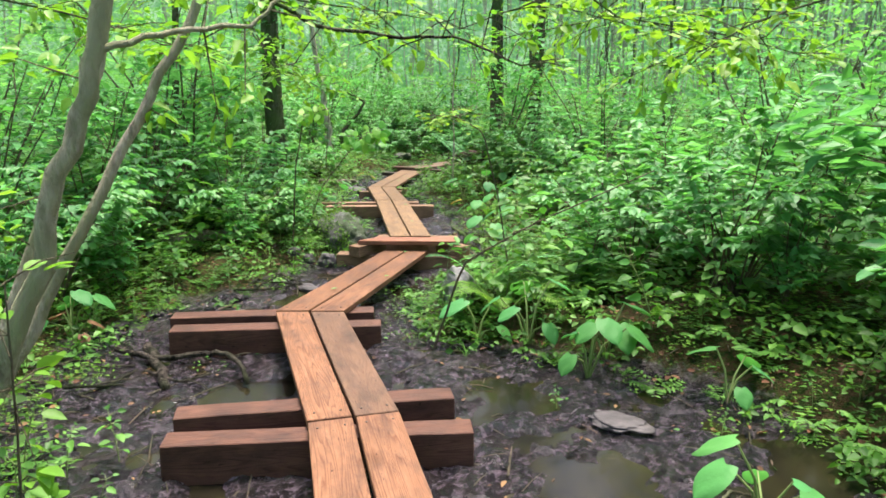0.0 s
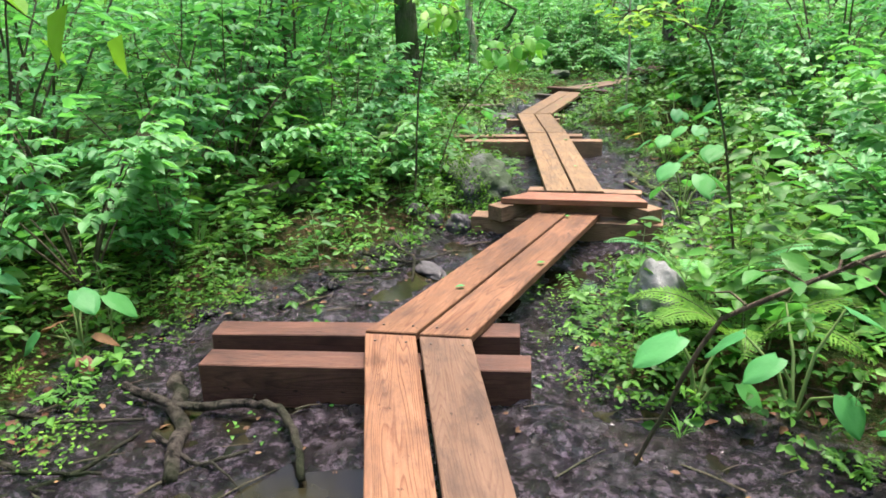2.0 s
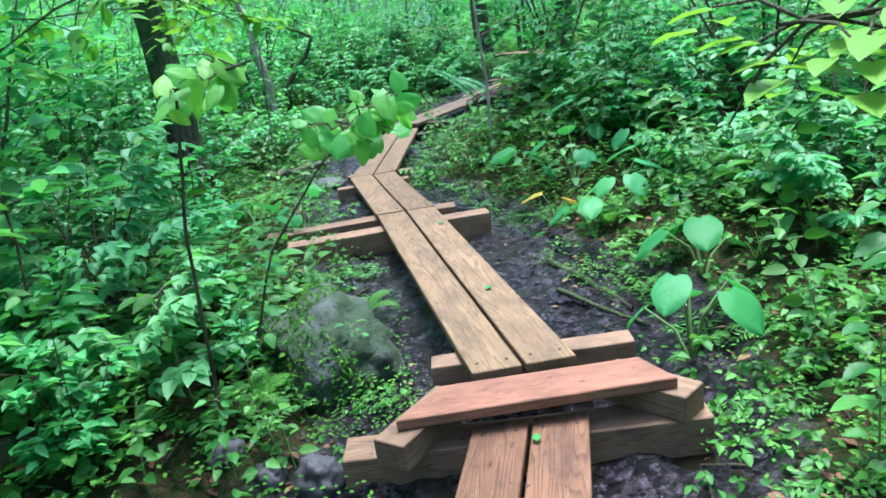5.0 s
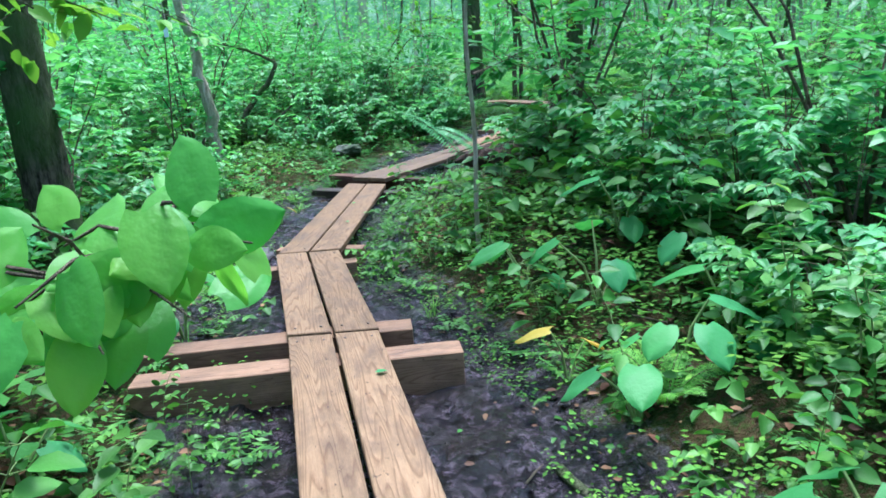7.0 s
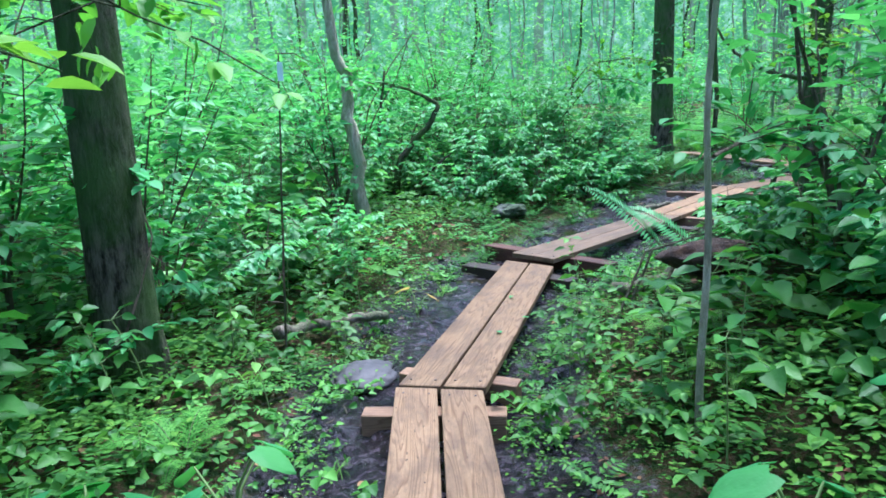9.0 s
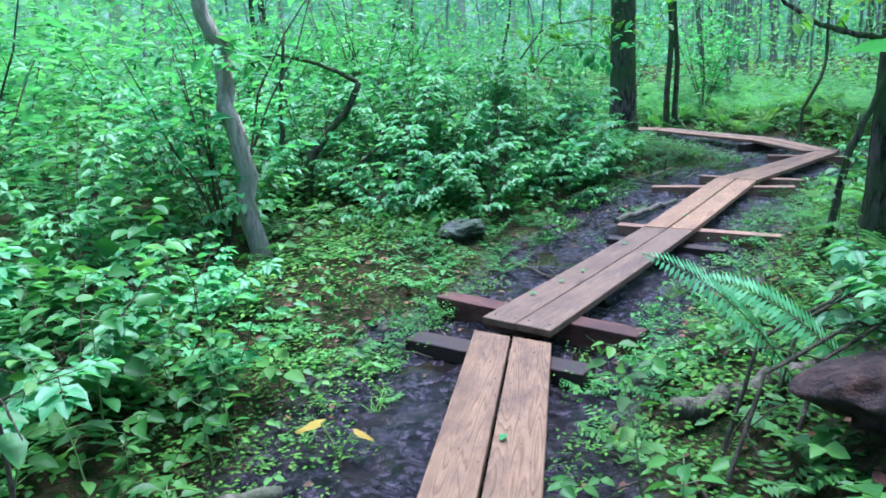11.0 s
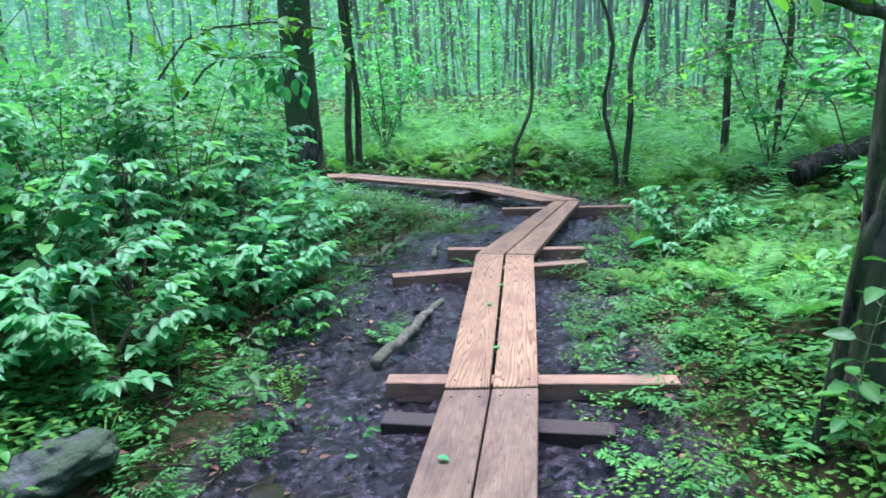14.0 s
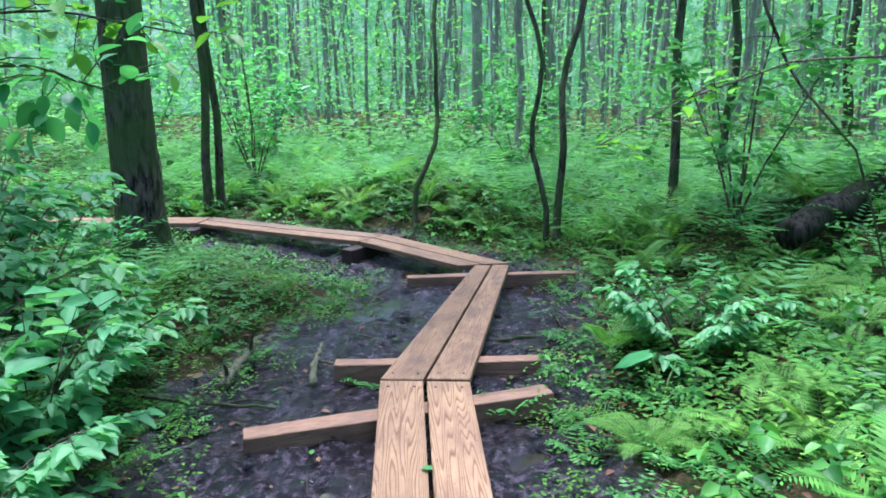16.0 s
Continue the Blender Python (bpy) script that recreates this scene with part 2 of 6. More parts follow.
# mud near the boards, leaf litter and moss away from them
GROUND, nt, b, out = node_material("swamp_ground")
g = nt.nodes.new("ShaderNodeNewGeometry")
p = g.outputs["Position"]
att = nt.nodes.new("ShaderNodeAttribute")
att.attribute_name = "mud"
fine = noise_tex(nt, p, 22, 8, 0.7)
mid_n = noise_tex(nt, p, 3.5, 5, 0.6)
# the ramp's pale violet end paints wet sheen and glints into the mud
mud = ramp(nt, fine, [(0.37, (0.002, 0.0016, 0.0018)), (0.50, (0.029, 0.0228, 0.0275)), (0.62, (0.14, 0.11, 0.135))])
mud = mix(nt, ramp(nt, mid_n, [(0.5, (0, 0, 0)), (0.66, (0.7, 0.7, 0.7))]), mud, (0.03, 0.021, 0.016))
litter = ramp(nt, noise_tex(nt, p, 16, 6, 0.7), [(0.32, (0.008, 0.012, 0.004)), (0.45, (0.028, 0.056, 0.010)), (0.55, (0.075, 0.044, 0.024)), (0.64, (0.055, 0.10, 0.018)), (0.74, (0.10, 0.075, 0.04))])
edge = nt.nodes.new("ShaderNodeMath")
edge.operation = "MULTIPLY_ADD"
nt.links.new(fine, edge.inputs[0])
edge.inputs[1].default_value = 0.9
nt.links.new(att.outputs["Fac"], edge.inputs[2])
sel = ramp(nt, edge.outputs[0], [(0.72, (0, 0, 0)), (1.0, (1, 1, 1))])
nt.links.new(mix(nt, sel, litter, mud), b.inputs["Base Color"])
wetness = ramp(nt, noise_tex(nt, p, 5, 5, 0.6), [(0.40, (0.08, 0.08, 0.08)), (0.60, (0.3, 0.3, 0.3))])
nt.links.new(mix(nt, sel, (1.0, 1.0, 1.0), wetness), b.inputs["Roughness"])
nt.links.new(mix(nt, sel, (0.1, 0.1, 0.1), (1.0, 1.0, 1.0)), b.inputs["Specular IOR Level"])
crumbs = mix(nt, 0.35, noise_tex(nt, p, 22, 8, 0.66), noise_tex(nt, p, 80, 4, 0.6))
bump(nt, b, crumbs, 1.0, 0.15)

WATER, nt, b, out = node_material("brown_water")
b.inputs["Base Color"].default_value = (0.030, 0.024, 0.012, 1)
b.inputs["Roughness"].default_value = 0.12
b.inputs["Specular IOR Level"].default_value = 0.3
b.inputs["IOR"].default_value = 1.33
nt.links.new(ramp(nt, noise_tex(nt, coords(nt), 4), [(0.35, (0.007, 0.006, 0.005)), (0.65, (0.02, 0.018, 0.008))]), b.inputs["Base Color"])
bump(nt, b, noise_tex(nt, coords(nt), 9, 2), 0.06, 0.02)

METAL, nt, b, out = node_material("screw_steel")
b.inputs["Base Color"].default_value = (0.06, 0.045, 0.04, 1)
b.inputs["Metallic"].default_value, b.inputs["Roughness"].default_value = 0.7, 0.5

FLAG, nt, b, out = node_material("pale_blue_marker")
nt.links.new(ramp(nt, noise_tex(nt, coords(nt), 8), [(0.3, (0.55, 0.72, 0.78)), (0.7, (0.7, 0.82, 0.86))]), b.inputs["Base Color"])

# pale light between the far trunks, painted on a backdrop that glows
FAR, nt, b, out = node_material("glowing_far_woods")
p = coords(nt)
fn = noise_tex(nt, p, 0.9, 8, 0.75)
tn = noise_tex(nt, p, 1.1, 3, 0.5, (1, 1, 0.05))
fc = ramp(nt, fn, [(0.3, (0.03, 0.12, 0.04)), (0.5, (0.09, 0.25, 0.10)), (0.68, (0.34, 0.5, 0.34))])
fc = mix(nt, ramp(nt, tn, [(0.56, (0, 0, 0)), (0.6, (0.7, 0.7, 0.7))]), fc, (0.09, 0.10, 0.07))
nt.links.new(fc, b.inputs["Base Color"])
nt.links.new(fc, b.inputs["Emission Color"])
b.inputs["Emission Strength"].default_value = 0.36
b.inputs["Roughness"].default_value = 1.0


# ---- mesh tools ----
rng = np.random.default_rng(7)


def unit(v):
    return v / np.maximum(np.linalg.norm(v, axis=-1, keepdims=True), 1e-9)


def blades(P, D, U, L, W, fold=0.22, droop=0.2):
    """Ovate leaves folded along the midrib: base, direction, upper side, length, width. Six corners and two faces each."""
    P, D, U = np.asarray(P, float), unit(np.asarray(D, float)), np.asarray(U, float)
    n = len(P)
    L, W = np.broadcast_to(L, n)[:, None], np.broadcast_to(W, n)[:, None]
    S = unit(np.cross(D, U))
    N = np.cross(S, D)
    a, c = P + D * L * 0.32 - N * L * droop * 0.10, P + D * L * 0.70 - N * L * droop * 0.45
    V = np.stack([P, a + S * W * 0.5 + N * W * fold, c + S * W * 0.36 + N * W * fold * 0.7, P + D * L - N * L * droop,
                  c - S * W * 0.36 + N * W * fold * 0.7, a - S * W * 0.5 + N * W * fold], 1).reshape(-1, 3)
    i = np.arange(n)[:, None] * 6
    F = np.concatenate([i + [0, 1, 2, 3], i + [0, 3, 4, 5]], 0)
    return V, F


def fine_blades(P, D, U, L, W, fold=0.18, droop=0.2):
    """The same with a smoother outline: nine corners and four faces each."""
    P, D, U = np.asarray(P, float), unit(np.asarray(D, float)), np.asarray(U, float)
    n = len(P)
    L, W = np.broadcast_to(L, n)[:, None], np.broadcast_to(W, n)[:, None]
    S = unit(np.cross(D, U))
    N = np.cross(S, D)

    def at(u, v):
        return P + D * L * u + S * W * v + N * (W * fold * abs(v) * 2 - L * droop * u * u)

    V = np.stack([P, at(0.16, 0.36), at(0.46, 0.5), at(0.78, 0.3), at(1.0, 0.0), at(0.78, -0.3), at(0.46, -0.5), at(0.16, -0.36), at(0.5, 0.0)], 1).reshape(-1, 3)
    i = np.arange(n)[:, None] * 9
    return V, np.concatenate([i + [0, 1, 2, 8], i + [8, 2, 3, 4], i + [0, 8, 6, 7], i + [8, 4, 5, 6]], 0)


def diamonds(P, D, U, L, W):
    """Plain four-cornered leaves for pinnules and distant foliage."""
    P, D, U = np.asarray(P, float), unit(np.asarray(D, float)), np.asarray(U, float)
    n = len(P)
    L, W = np.broadcast_to(L, n)[:, None], np.broadcast_to(W, n)[:, None]
    S = unit(np.cross(D, U))
    V = np.stack([P, P + D * L * 0.45 + S * W * 0.5, P + D * L, P + D * L * 0.45 - S * W * 0.5], 1).reshape(-1, 3)
    return V, np.arange(n * 4).reshape(-1, 4)


def tube(points, radii, sides=6):
    """A tapered tube along a line of points."""
    pts = np.asarray(points, float)
    rad = np.broadcast_to(np.asarray(radii, float), len(pts))
    t = unit(np.gradient(pts, axis=0))
    ref = np.where(np.abs(t[:, 2:3]) > 0.9, [[1.0, 0, 0]], [[0, 0, 1.0]])
    s = unit(np.cross(t, ref))
    for k in range(1, len(s)):
        s[k] = s[k - 1] - t[k] * (s[k - 1] @ t[k])
    s = unit(s)
    n = np.cross(t, s)
    a = np.linspace(0, 2 * np.pi, sides, endpoint=False)
    V = (pts[:, None] + rad[:, None, None] * (np.cos(a)[None, :, None] * s[:, None] + np.sin(a)[None, :, None] * n[:, None])).reshape(-1, 3)
    F = [(k * sides + j, k * sides + (j + 1) % sides, (k + 1) * sides + (j + 1) % sides, (k + 1) * sides + j)
         for k in range(len(pts) - 1) for j in range(sides)]
    return V, np.array(F)


def merged(pieces):
    """Several (corners, faces) as one."""
    V, F, o = [], [], 0
    for v, f in pieces:
        V.append(v)
        F.append(f + o)
        o += len(v)
    return np.concatenate(V), np.concatenate(F)


def quad_mesh(name, V, F, material, smooth=False):
    me = bpy.data.meshes.new(name)
    me.vertices.add(len(V))
    me.vertices.foreach_set("co", np.ascontiguousarray(V, np.float32).ravel())
    me.loops.add(F.size)
    me.loops.foreach_set("vertex_index", np.ascontiguousarray(F, np.int32).ravel())
    me.polygons.add(len(F))
    me.polygons.foreach_set("loop_start", np.arange(0, F.size, 4, dtype=np.int32))
    me.update(calc_edges=True)
    me.materials.append(material)
    if smooth:
        me.polygons.foreach_set("use_smooth", np.ones(len(F), bool))
    me.validate()
    return me


def bm_mesh(name, bm, material, smooth=False):
    bmesh.ops.recalc_face_normals(bm, faces=bm.faces)
    me = bpy.data.meshes.new(name)
    bm.to_mesh(me)
    bm.free()
    me.materials.append(material)
    if smooth:
        me.polygons.foreach_set("use_smooth", np.ones(len(me.polygons), bool))
    return me


def under(name, me, parent, label="", at=None):
    ob = new(name, me)
    ob.parent = parent
    if at is not None:
        ob.matrix_basis = at
    return tagged(ob, label)


def hash2(i, j, seed):
    h = (i * 374761393 + j * 668265263 + seed * 1442695041) & 0x7FFFFFFF
    h = ((h ^ (h >> 13)) * 1274126177) & 0x7FFFFFFF
    return ((h ^ (h >> 16)) & 0xFFFF) / 65535.0


def value_noise(x, y, seed=0):
    x, y = np.asarray(x, float), np.asarray(y, float)
    i, j = np.floor(x).astype(np.int64), np.floor(y).astype(np.int64)
    u, v = x - i, y - j
    u, v = u * u * (3 - 2 * u), v * v * (3 - 2 * v)
    return (hash2(i, j, seed) * (1 - u) + hash2(i + 1, j, seed) * u) * (1 - v) + (hash2(i, j + 1, seed) * (1 - u) + hash2(i + 1, j + 1, seed) * u) * v


def fbm(x, y, seed=0, octaves=4):
    s, a = 0.0, 0.5
    for k in range(octaves):
        s = s + a * (value_noise(x * 2 ** k, y * 2 ** k, seed + k) - 0.5)
        a *= 0.55
    return s


def smooth(a, b, x):
    t = np.clip((x - a) / (b - a), 0, 1)
    return t * t * (3 - 2 * t)


# ---- plan: the line of the boardwalk and the muddy ground cleared to each side of it ----
LINE = np.array([
    (0.22, -1.2, 1.2, 1.3, 0.0), (0.20, 0.3, 1.2, 1.7, 0.0), (-0.40, 3.15, 1.6, 2.1, 0.0), (-0.88, 4.78, 1.4, 0.62, 0.01), (-0.60, 6.0, 0.98, 0.45, 0.0),
    (-0.35, 6.9, 0.8, 0.75, 0.0), (-0.40, 7.8, 0.5, 0.95, 0.01), (-0.70, 9.7, 0.55, 0.68, 0.05), (-0.95, 11.3, 0.62, 0.42, 0.08), (-0.85, 12.5, 0.8, 0.42, 0.06),
    (-0.60, 14.0, 0.68, 0.48, 0.07), (0.68, 16.03, 0.95, 0.6, 0.085), (1.87, 18.03, 1.15, 0.68, 0.095), (3.5, 19.7, 0.9, 0.6, 0.09), (3.32, 21.2, 0.9, 0.5, 0.06),
    (2.35, 23.1, 0.55, 0.55, 0.08), (0.4, 24.7, 0.5, 0.5, 0.1)])


LEVEL = [0.0]


def beside(x, y):
    """Distance outside the cleared mud (negative inside), distance from the boards' middle line, side (1: to the right)."""
    x, y = np.asarray(x, float), np.asarray(y, float)
    best = np.full(x.shape, 1e9)
    wide, side, level = np.zeros(x.shape), np.zeros(x.shape), np.zeros(x.shape)
    for a, c in zip(LINE[:-1], LINE[1:]):
        d = c[:2] - a[:2]
        t = np.clip(((x - a[0]) * d[0] + (y - a[1]) * d[1]) / (d @ d), 0, 1)
        ex, ey = x - a[0] - t * d[0], y - a[1] - t * d[1]
        r = np.hypot(ex, ey)
        s = np.where(ex * d[1] - ey * d[0] > 0, 1, -1)
        w = np.where(s > 0, a[3] + t * (c[3] - a[3]), a[2] + t * (c[2] - a[2]))
        near = r < best
        level = np.where(near, a[4] + t * (c[4] - a[4]), level)
        best, wide, side = np.where(near, r, best), np.where(near, w, wide), np.where(near, s, side)
    wide = wide * (1 + 0.5 * fbm(x * 1.7, y * 1.7, 5, 3))
    LEVEL[0] = level
    return best - wide, best, side


POOLS = [(0.72, 2.75, 0.34, 0.05), (1.75, 3.2, 0.36, 0.06), (-1.05, 4.05, 0.26, 0.05), (-1.2, 2.4, 0.4, 0.05), (-1.62, 12.2, 0.38, 0.08),
         (-0.8, 6.4, 0.18, 0.035), (0.4, 3.9, 0.25, 0.04)]
MOUNDS = [(0.95, 12.1, 0.8, 0.38), (0.75, 10.6, 0.7, 0.2), (-2.6, 7.4, 0.9, 0.2), (1.3, 8.4, 0.8, 0.22), (0.35, 5.35, 0.35, 0.1), (2.6, 15.6, 0.9, 0.22),
          (4.9, 22.6, 1.2, 0.35), (6.4, 18.4, 1.1, 0.4), (1.7, 4.9, 0.8, 0.15)]


def ground_z(x, y):
    out, mid, side = beside(x, y)
    z = -0.012 + LEVEL[0] + 0.085 * fbm(x * 3.1, y * 3.1, 11, 5) + 0.10 * fbm(x * 8, y * 8, 17, 3) - 0.05 * np.abs(fbm(x * 5, y * 5, 71, 3))
    z = z + smooth(-0.1, 0.9, out) * (0.11 + 0.28 * fbm(x * 0.8, y * 0.8, 23, 4))
    lift = smooth(-0.15, 0.35, out)
    for cx, cy, r, h in MOUNDS:
        z = z + h * np.exp(-((x - cx) ** 2 + (y - cy) ** 2) / (r * r)) * lift
    for cx, cy, r, h in POOLS:
        z = z - h * np.exp(-((x - cx) ** 2 + (y - cy) ** 2) / (r * r))
    far = smooth(9, 40, np.hypot(x - 0.5, y - 10))
    return z * (1 - far) + far * (0.15 + 0.5 * fbm(x * 0.08, y * 0.08, 31, 2))


def gz(x, y):
    return float(ground_z(np.array([x]), np.array([y]))[0])


# ---- ground ----
def spread(lo, hi, step, reach):
    inner = np.arange(lo, hi + step / 2, step)
    grow = step * np.cumsum(1.22 ** np.arange(1, 80))
    grow = grow[grow < reach]
    return np.concatenate([lo - grow[::-1], inner, hi + grow])


gx, gy = spread(-3.0, 4.6, 0.042, 900), spread(1.0, 22.5, 0.048, 900)
X, Y = np.meshgrid(gx, gy)
Z = ground_z(X.ravel(), Y.ravel())
idx = np.arange(X.size).reshape(X.shape)
F = np.stack([idx[:-1, :-1], idx[:-1, 1:], idx[1:, 1:], idx[1:, :-1]], -1).reshape(-1, 4)
me = quad_mesh("ground", np.stack([X.ravel(), Y.ravel(), Z], 1), F, GROUND, True)
out_d = beside(X.ravel(), Y.ravel())[0]
att = me.attributes.new("mud", "FLOAT", "POINT")
att.data.foreach_set("value", (1 - smooth(-0.25, 0.45, out_d)).astype(np.float32))
ground = tagged(new("ground", me), "dark wet mud turning to mossy leaf litter", "ground", kind="structure")

for cx, cy, r, h in POOLS[4:5]:
    bm = bmesh.new()
    ring = [bm.verts.new((cx + r * 1.5 * math.cos(a) * (1 + 0.2 * math.sin(3 * a + cx)), cy + r * 1.5 * math.sin(a), gz(cx, cy) + 0.45 * h)) for a in np.linspace(0, 2 * np.pi, 24, endpoint=False)]
    bm.faces.new(ring)
    tagged(new("water", bm_mesh("water", bm, WATER)), "shallow brown puddle lying in the mud", "puddle", kind="structure")

# ring round the wood; its own glow stands in for light beyond the trees
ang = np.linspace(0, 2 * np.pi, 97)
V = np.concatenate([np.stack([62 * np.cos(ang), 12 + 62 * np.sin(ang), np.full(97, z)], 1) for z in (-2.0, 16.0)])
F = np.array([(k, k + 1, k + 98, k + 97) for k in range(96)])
tagged(new("backdrop", quad_mesh("backdrop", V, F, FAR)), "glowing backdrop painted as pale green distant woods", "backdrop", kind="structure")


# ---- boardwalk ----
def slab(corners, top, thick, bevel=0.004, slices=1, wobble=0.0):
    """A board with the outline of four corners, its top at the given heights (start, end)."""
    bm = bmesh.new()
    (a, c, d, e) = [Vector((*q, 0)) for q in corners]
    rows = []
    for k in range(slices + 1):
        t = k / slices
        l, r = a.lerp(e, t), c.lerp(d, t)
        z = top[0] + (top[1] - top[0]) * t - wobble * math.sin(math.pi * t)
        rows.append([bm.verts.new((l.x, l.y, z)), bm.verts.new((r.x, r.y, z)), bm.verts.new((r.x, r.y, z - thick)), bm.verts.new((l.x, l.y, z - thick))])
    bm.faces.new(rows[0])
    bm.faces.new(rows[-1][::-1])
    for p, q in zip(rows, rows[1:]):
        for k in range(4):
            bm.faces.new((p[k], p[(k + 1) % 4], q[(k + 1) % 4], q[k]))
    bmesh.ops.recalc_face_normals(bm, faces=bm.faces)
    sharp = [e for e in bm.edges if len(e.link_faces) == 2 and e.calc_face_angle() > 0.6]
    bmesh.ops.bevel(bm, geom=sharp, offset=bevel, segments=1, affect="EDGES")
    return bm


def screw_heads(parent, spots, z):
    for x, y in spots:
        bm = bmesh.new()
        bmesh.ops.create_cone(bm, cap_ends=True, segments=8, radius1=0.0065, radius2=0.005, depth=0.004)
        under("screw", bm_mesh("screw", bm, METAL), parent, at=Matrix.Translation((x, y, z)))


def section(label, l0, r0, l1, r1, z0, z1, mats, gap=0.016, thick=0.04, screws=True):
    """Two planks side by side between the left and right corners at both ends, with mitred ends."""
    base = Vector(((l0[0] + r0[0]) / 2, (l0[1] + r0[1]) / 2, 0))
    way = Vector(((l1[0] + r1[0]) / 2, (l1[1] + r1[1]) / 2, 0)) - base
    m = Matrix.Translation(base) @ Matrix.Rotation(math.atan2(way.y, way.x), 4, "Z")
    inv = m.inverted()
    thing = tagged(new("boardwalk_section"), label, "boardwalk", "boardwalk sections")
    thing.matrix_basis = m
    q = [(inv @ Vector((*p, 0))).xy for p in (l0, r0, r1, l1)]
    g0, g1 = gap / 2 / (q[0] - q[1]).length, gap / 2 / (q[3] - q[2]).length
    m0, m1 = q[0].lerp(q[1], 0.5 - g0), q[3].lerp(q[2], 0.5 - g1)
    n0, n1 = q[0].lerp(q[1], 0.5 + g0), q[3].lerp(q[2], 0.5 + g1)
    for k, (outline, material) in enumerate((((q[0], m0, m1, q[3]), mats[0]), ((n0, q[1], q[2], n1), mats[1]))):
        dz = rng.uniform(-0.003, 0.003)
        plank = under("plank", bm_mesh("plank", slab(outline, (z0 + dz, z1 + dz), thick, slices=8, wobble=rng.uniform(0, 0.006)), material), thing)
        if screws:
            a, c, d, e = [Vector(p) for p in outline]
            spots = []
            for end, (s, t) in ((0, (a, c)), (1, (e, d))):
                shift = (e - a).normalized() * (0.07 if end == 0 else -0.07)
                spots += [s.lerp(t, f) + shift for f in (0.2, 0.8)]
            screw_heads(plank, [tuple(p) for p in spots[:2]], z0 + dz + 0.001)
            screw_heads(plank, [tuple(p) for p in spots[2:]], z1 + dz + 0.001)
    return thing


def timber(name, label, a, c, top, wide, high, material, category="beam", group="support beams", roll=0.0):
    """A squared timber from a to c (ends of its middle line), its top at the given height at both ends."""
    a, c = Vector((*a, 0)), Vector((*c, 0))
    d = c - a
    bm = slab([(0, wide / 2), (0, -wide / 2), (d.length, -wide / 2), (d.length, wide / 2)], top, high, 0.004, 6)
    for v in bm.verts:
        v.co += Vector((noise.noise(v.co * 6 + a) * 0.004, noise.noise(v.co * 6 + c) * 0.004, noise.noise(v.co * 5 - a) * 0.004))
    ob = new(name, bm_mesh(name, bm, material))
    ob.matrix_basis = Matrix.Translation(a) @ Matrix.Rotation(math.atan2(d.y, d.x), 4, "Z")
    return tagged(ob, label, category, group)


section("pair of reddish brown planks lying over two beams", (0.02, 0.3), (0.45, 0.33), (-0.590, 3.085), (-0.196, 3.200), 0.2, 0.195, (WOOD_RED, WOOD_RED))
section("pair of planks, one orange brown, one dark, with mitred ends", (-0.596, 3.105), (-0.200, 3.218), (-1.102, 4.770), (-0.655, 4.776), 0.197, 0.192, (WOOD_RED, WOOD_BROWN))
section("pair of long reddish planks sloping down to a low beam", (-1.105, 4.782), (-0.660, 4.790), (-0.545, 6.900), (-0.152, 6.876), 0.195, 0.155, (WOOD_RED, WOOD_RED))
section("pair of long golden brown weathered planks with muddy footprints", (-0.516, 7.100), (-0.128, 7.102), (-0.890, 9.705), (-0.490, 9.690), 0.25, 0.222, (WOOD_GOLD, WOOD_GOLD))
section("pair of short brown planks between two beams", (-0.898, 9.735), (-0.487, 9.725), (-1.156, 11.300), (-0.752, 11.292), 0.218, 0.19, (WOOD_GOLD, WOOD_GOLD))
section("pair of golden brown planks with skewed ends over mud", (-1.150, 11.335), (-0.742, 11.322), (-0.812, 14.080), (-0.432, 13.850), 0.192, 0.160, (WOOD_GOLD, WOOD_GOLD))
section("pair of muddy grey brown planks resting on a higher beam", (-0.767, 14.140), (-0.432, 13.885), (0.510, 16.110), (0.850, 15.935), 0.212, 0.198, (WOOD_GREY, WOOD_GREY), 0.008)
section("pair of fresh golden planks with wavy grain", (0.520, 16.128), (0.860, 15.953), (1.700, 18.140), (2.025, 17.890), 0.198, 0.205, (WOOD_FRESH, WOOD_FRESH))
section("pair of brown planks with a pointed mitred end", (1.714, 18.165), (2.040, 17.912), (3.410, 19.775), (3.610, 19.610), 0.205, 0.2, (WOOD_GOLD, WOOD_GOLD))
section("pair of pale planks turning towards the trees", (3.300, 19.840), (3.650, 19.660), (3.130, 21.120), (3.470, 21.260), 0.2, 0.205, (WOOD_GOLD, WOOD_GOLD))
section("pair of pale planks leading past a tree", (3.125, 21.140), (3.465, 21.280), (2.240, 22.980), (2.480, 23.280), 0.205, 0.21, (WOOD_GOLD, WOOD_GREY))
section("pair of pale planks leading on into the woods", (2.225, 23.000), (2.460, 23.300), (0.300, 24.550), (0.450, 24.900), 0.21, 0.21, (WOOD_GOLD, WOOD_GOLD))

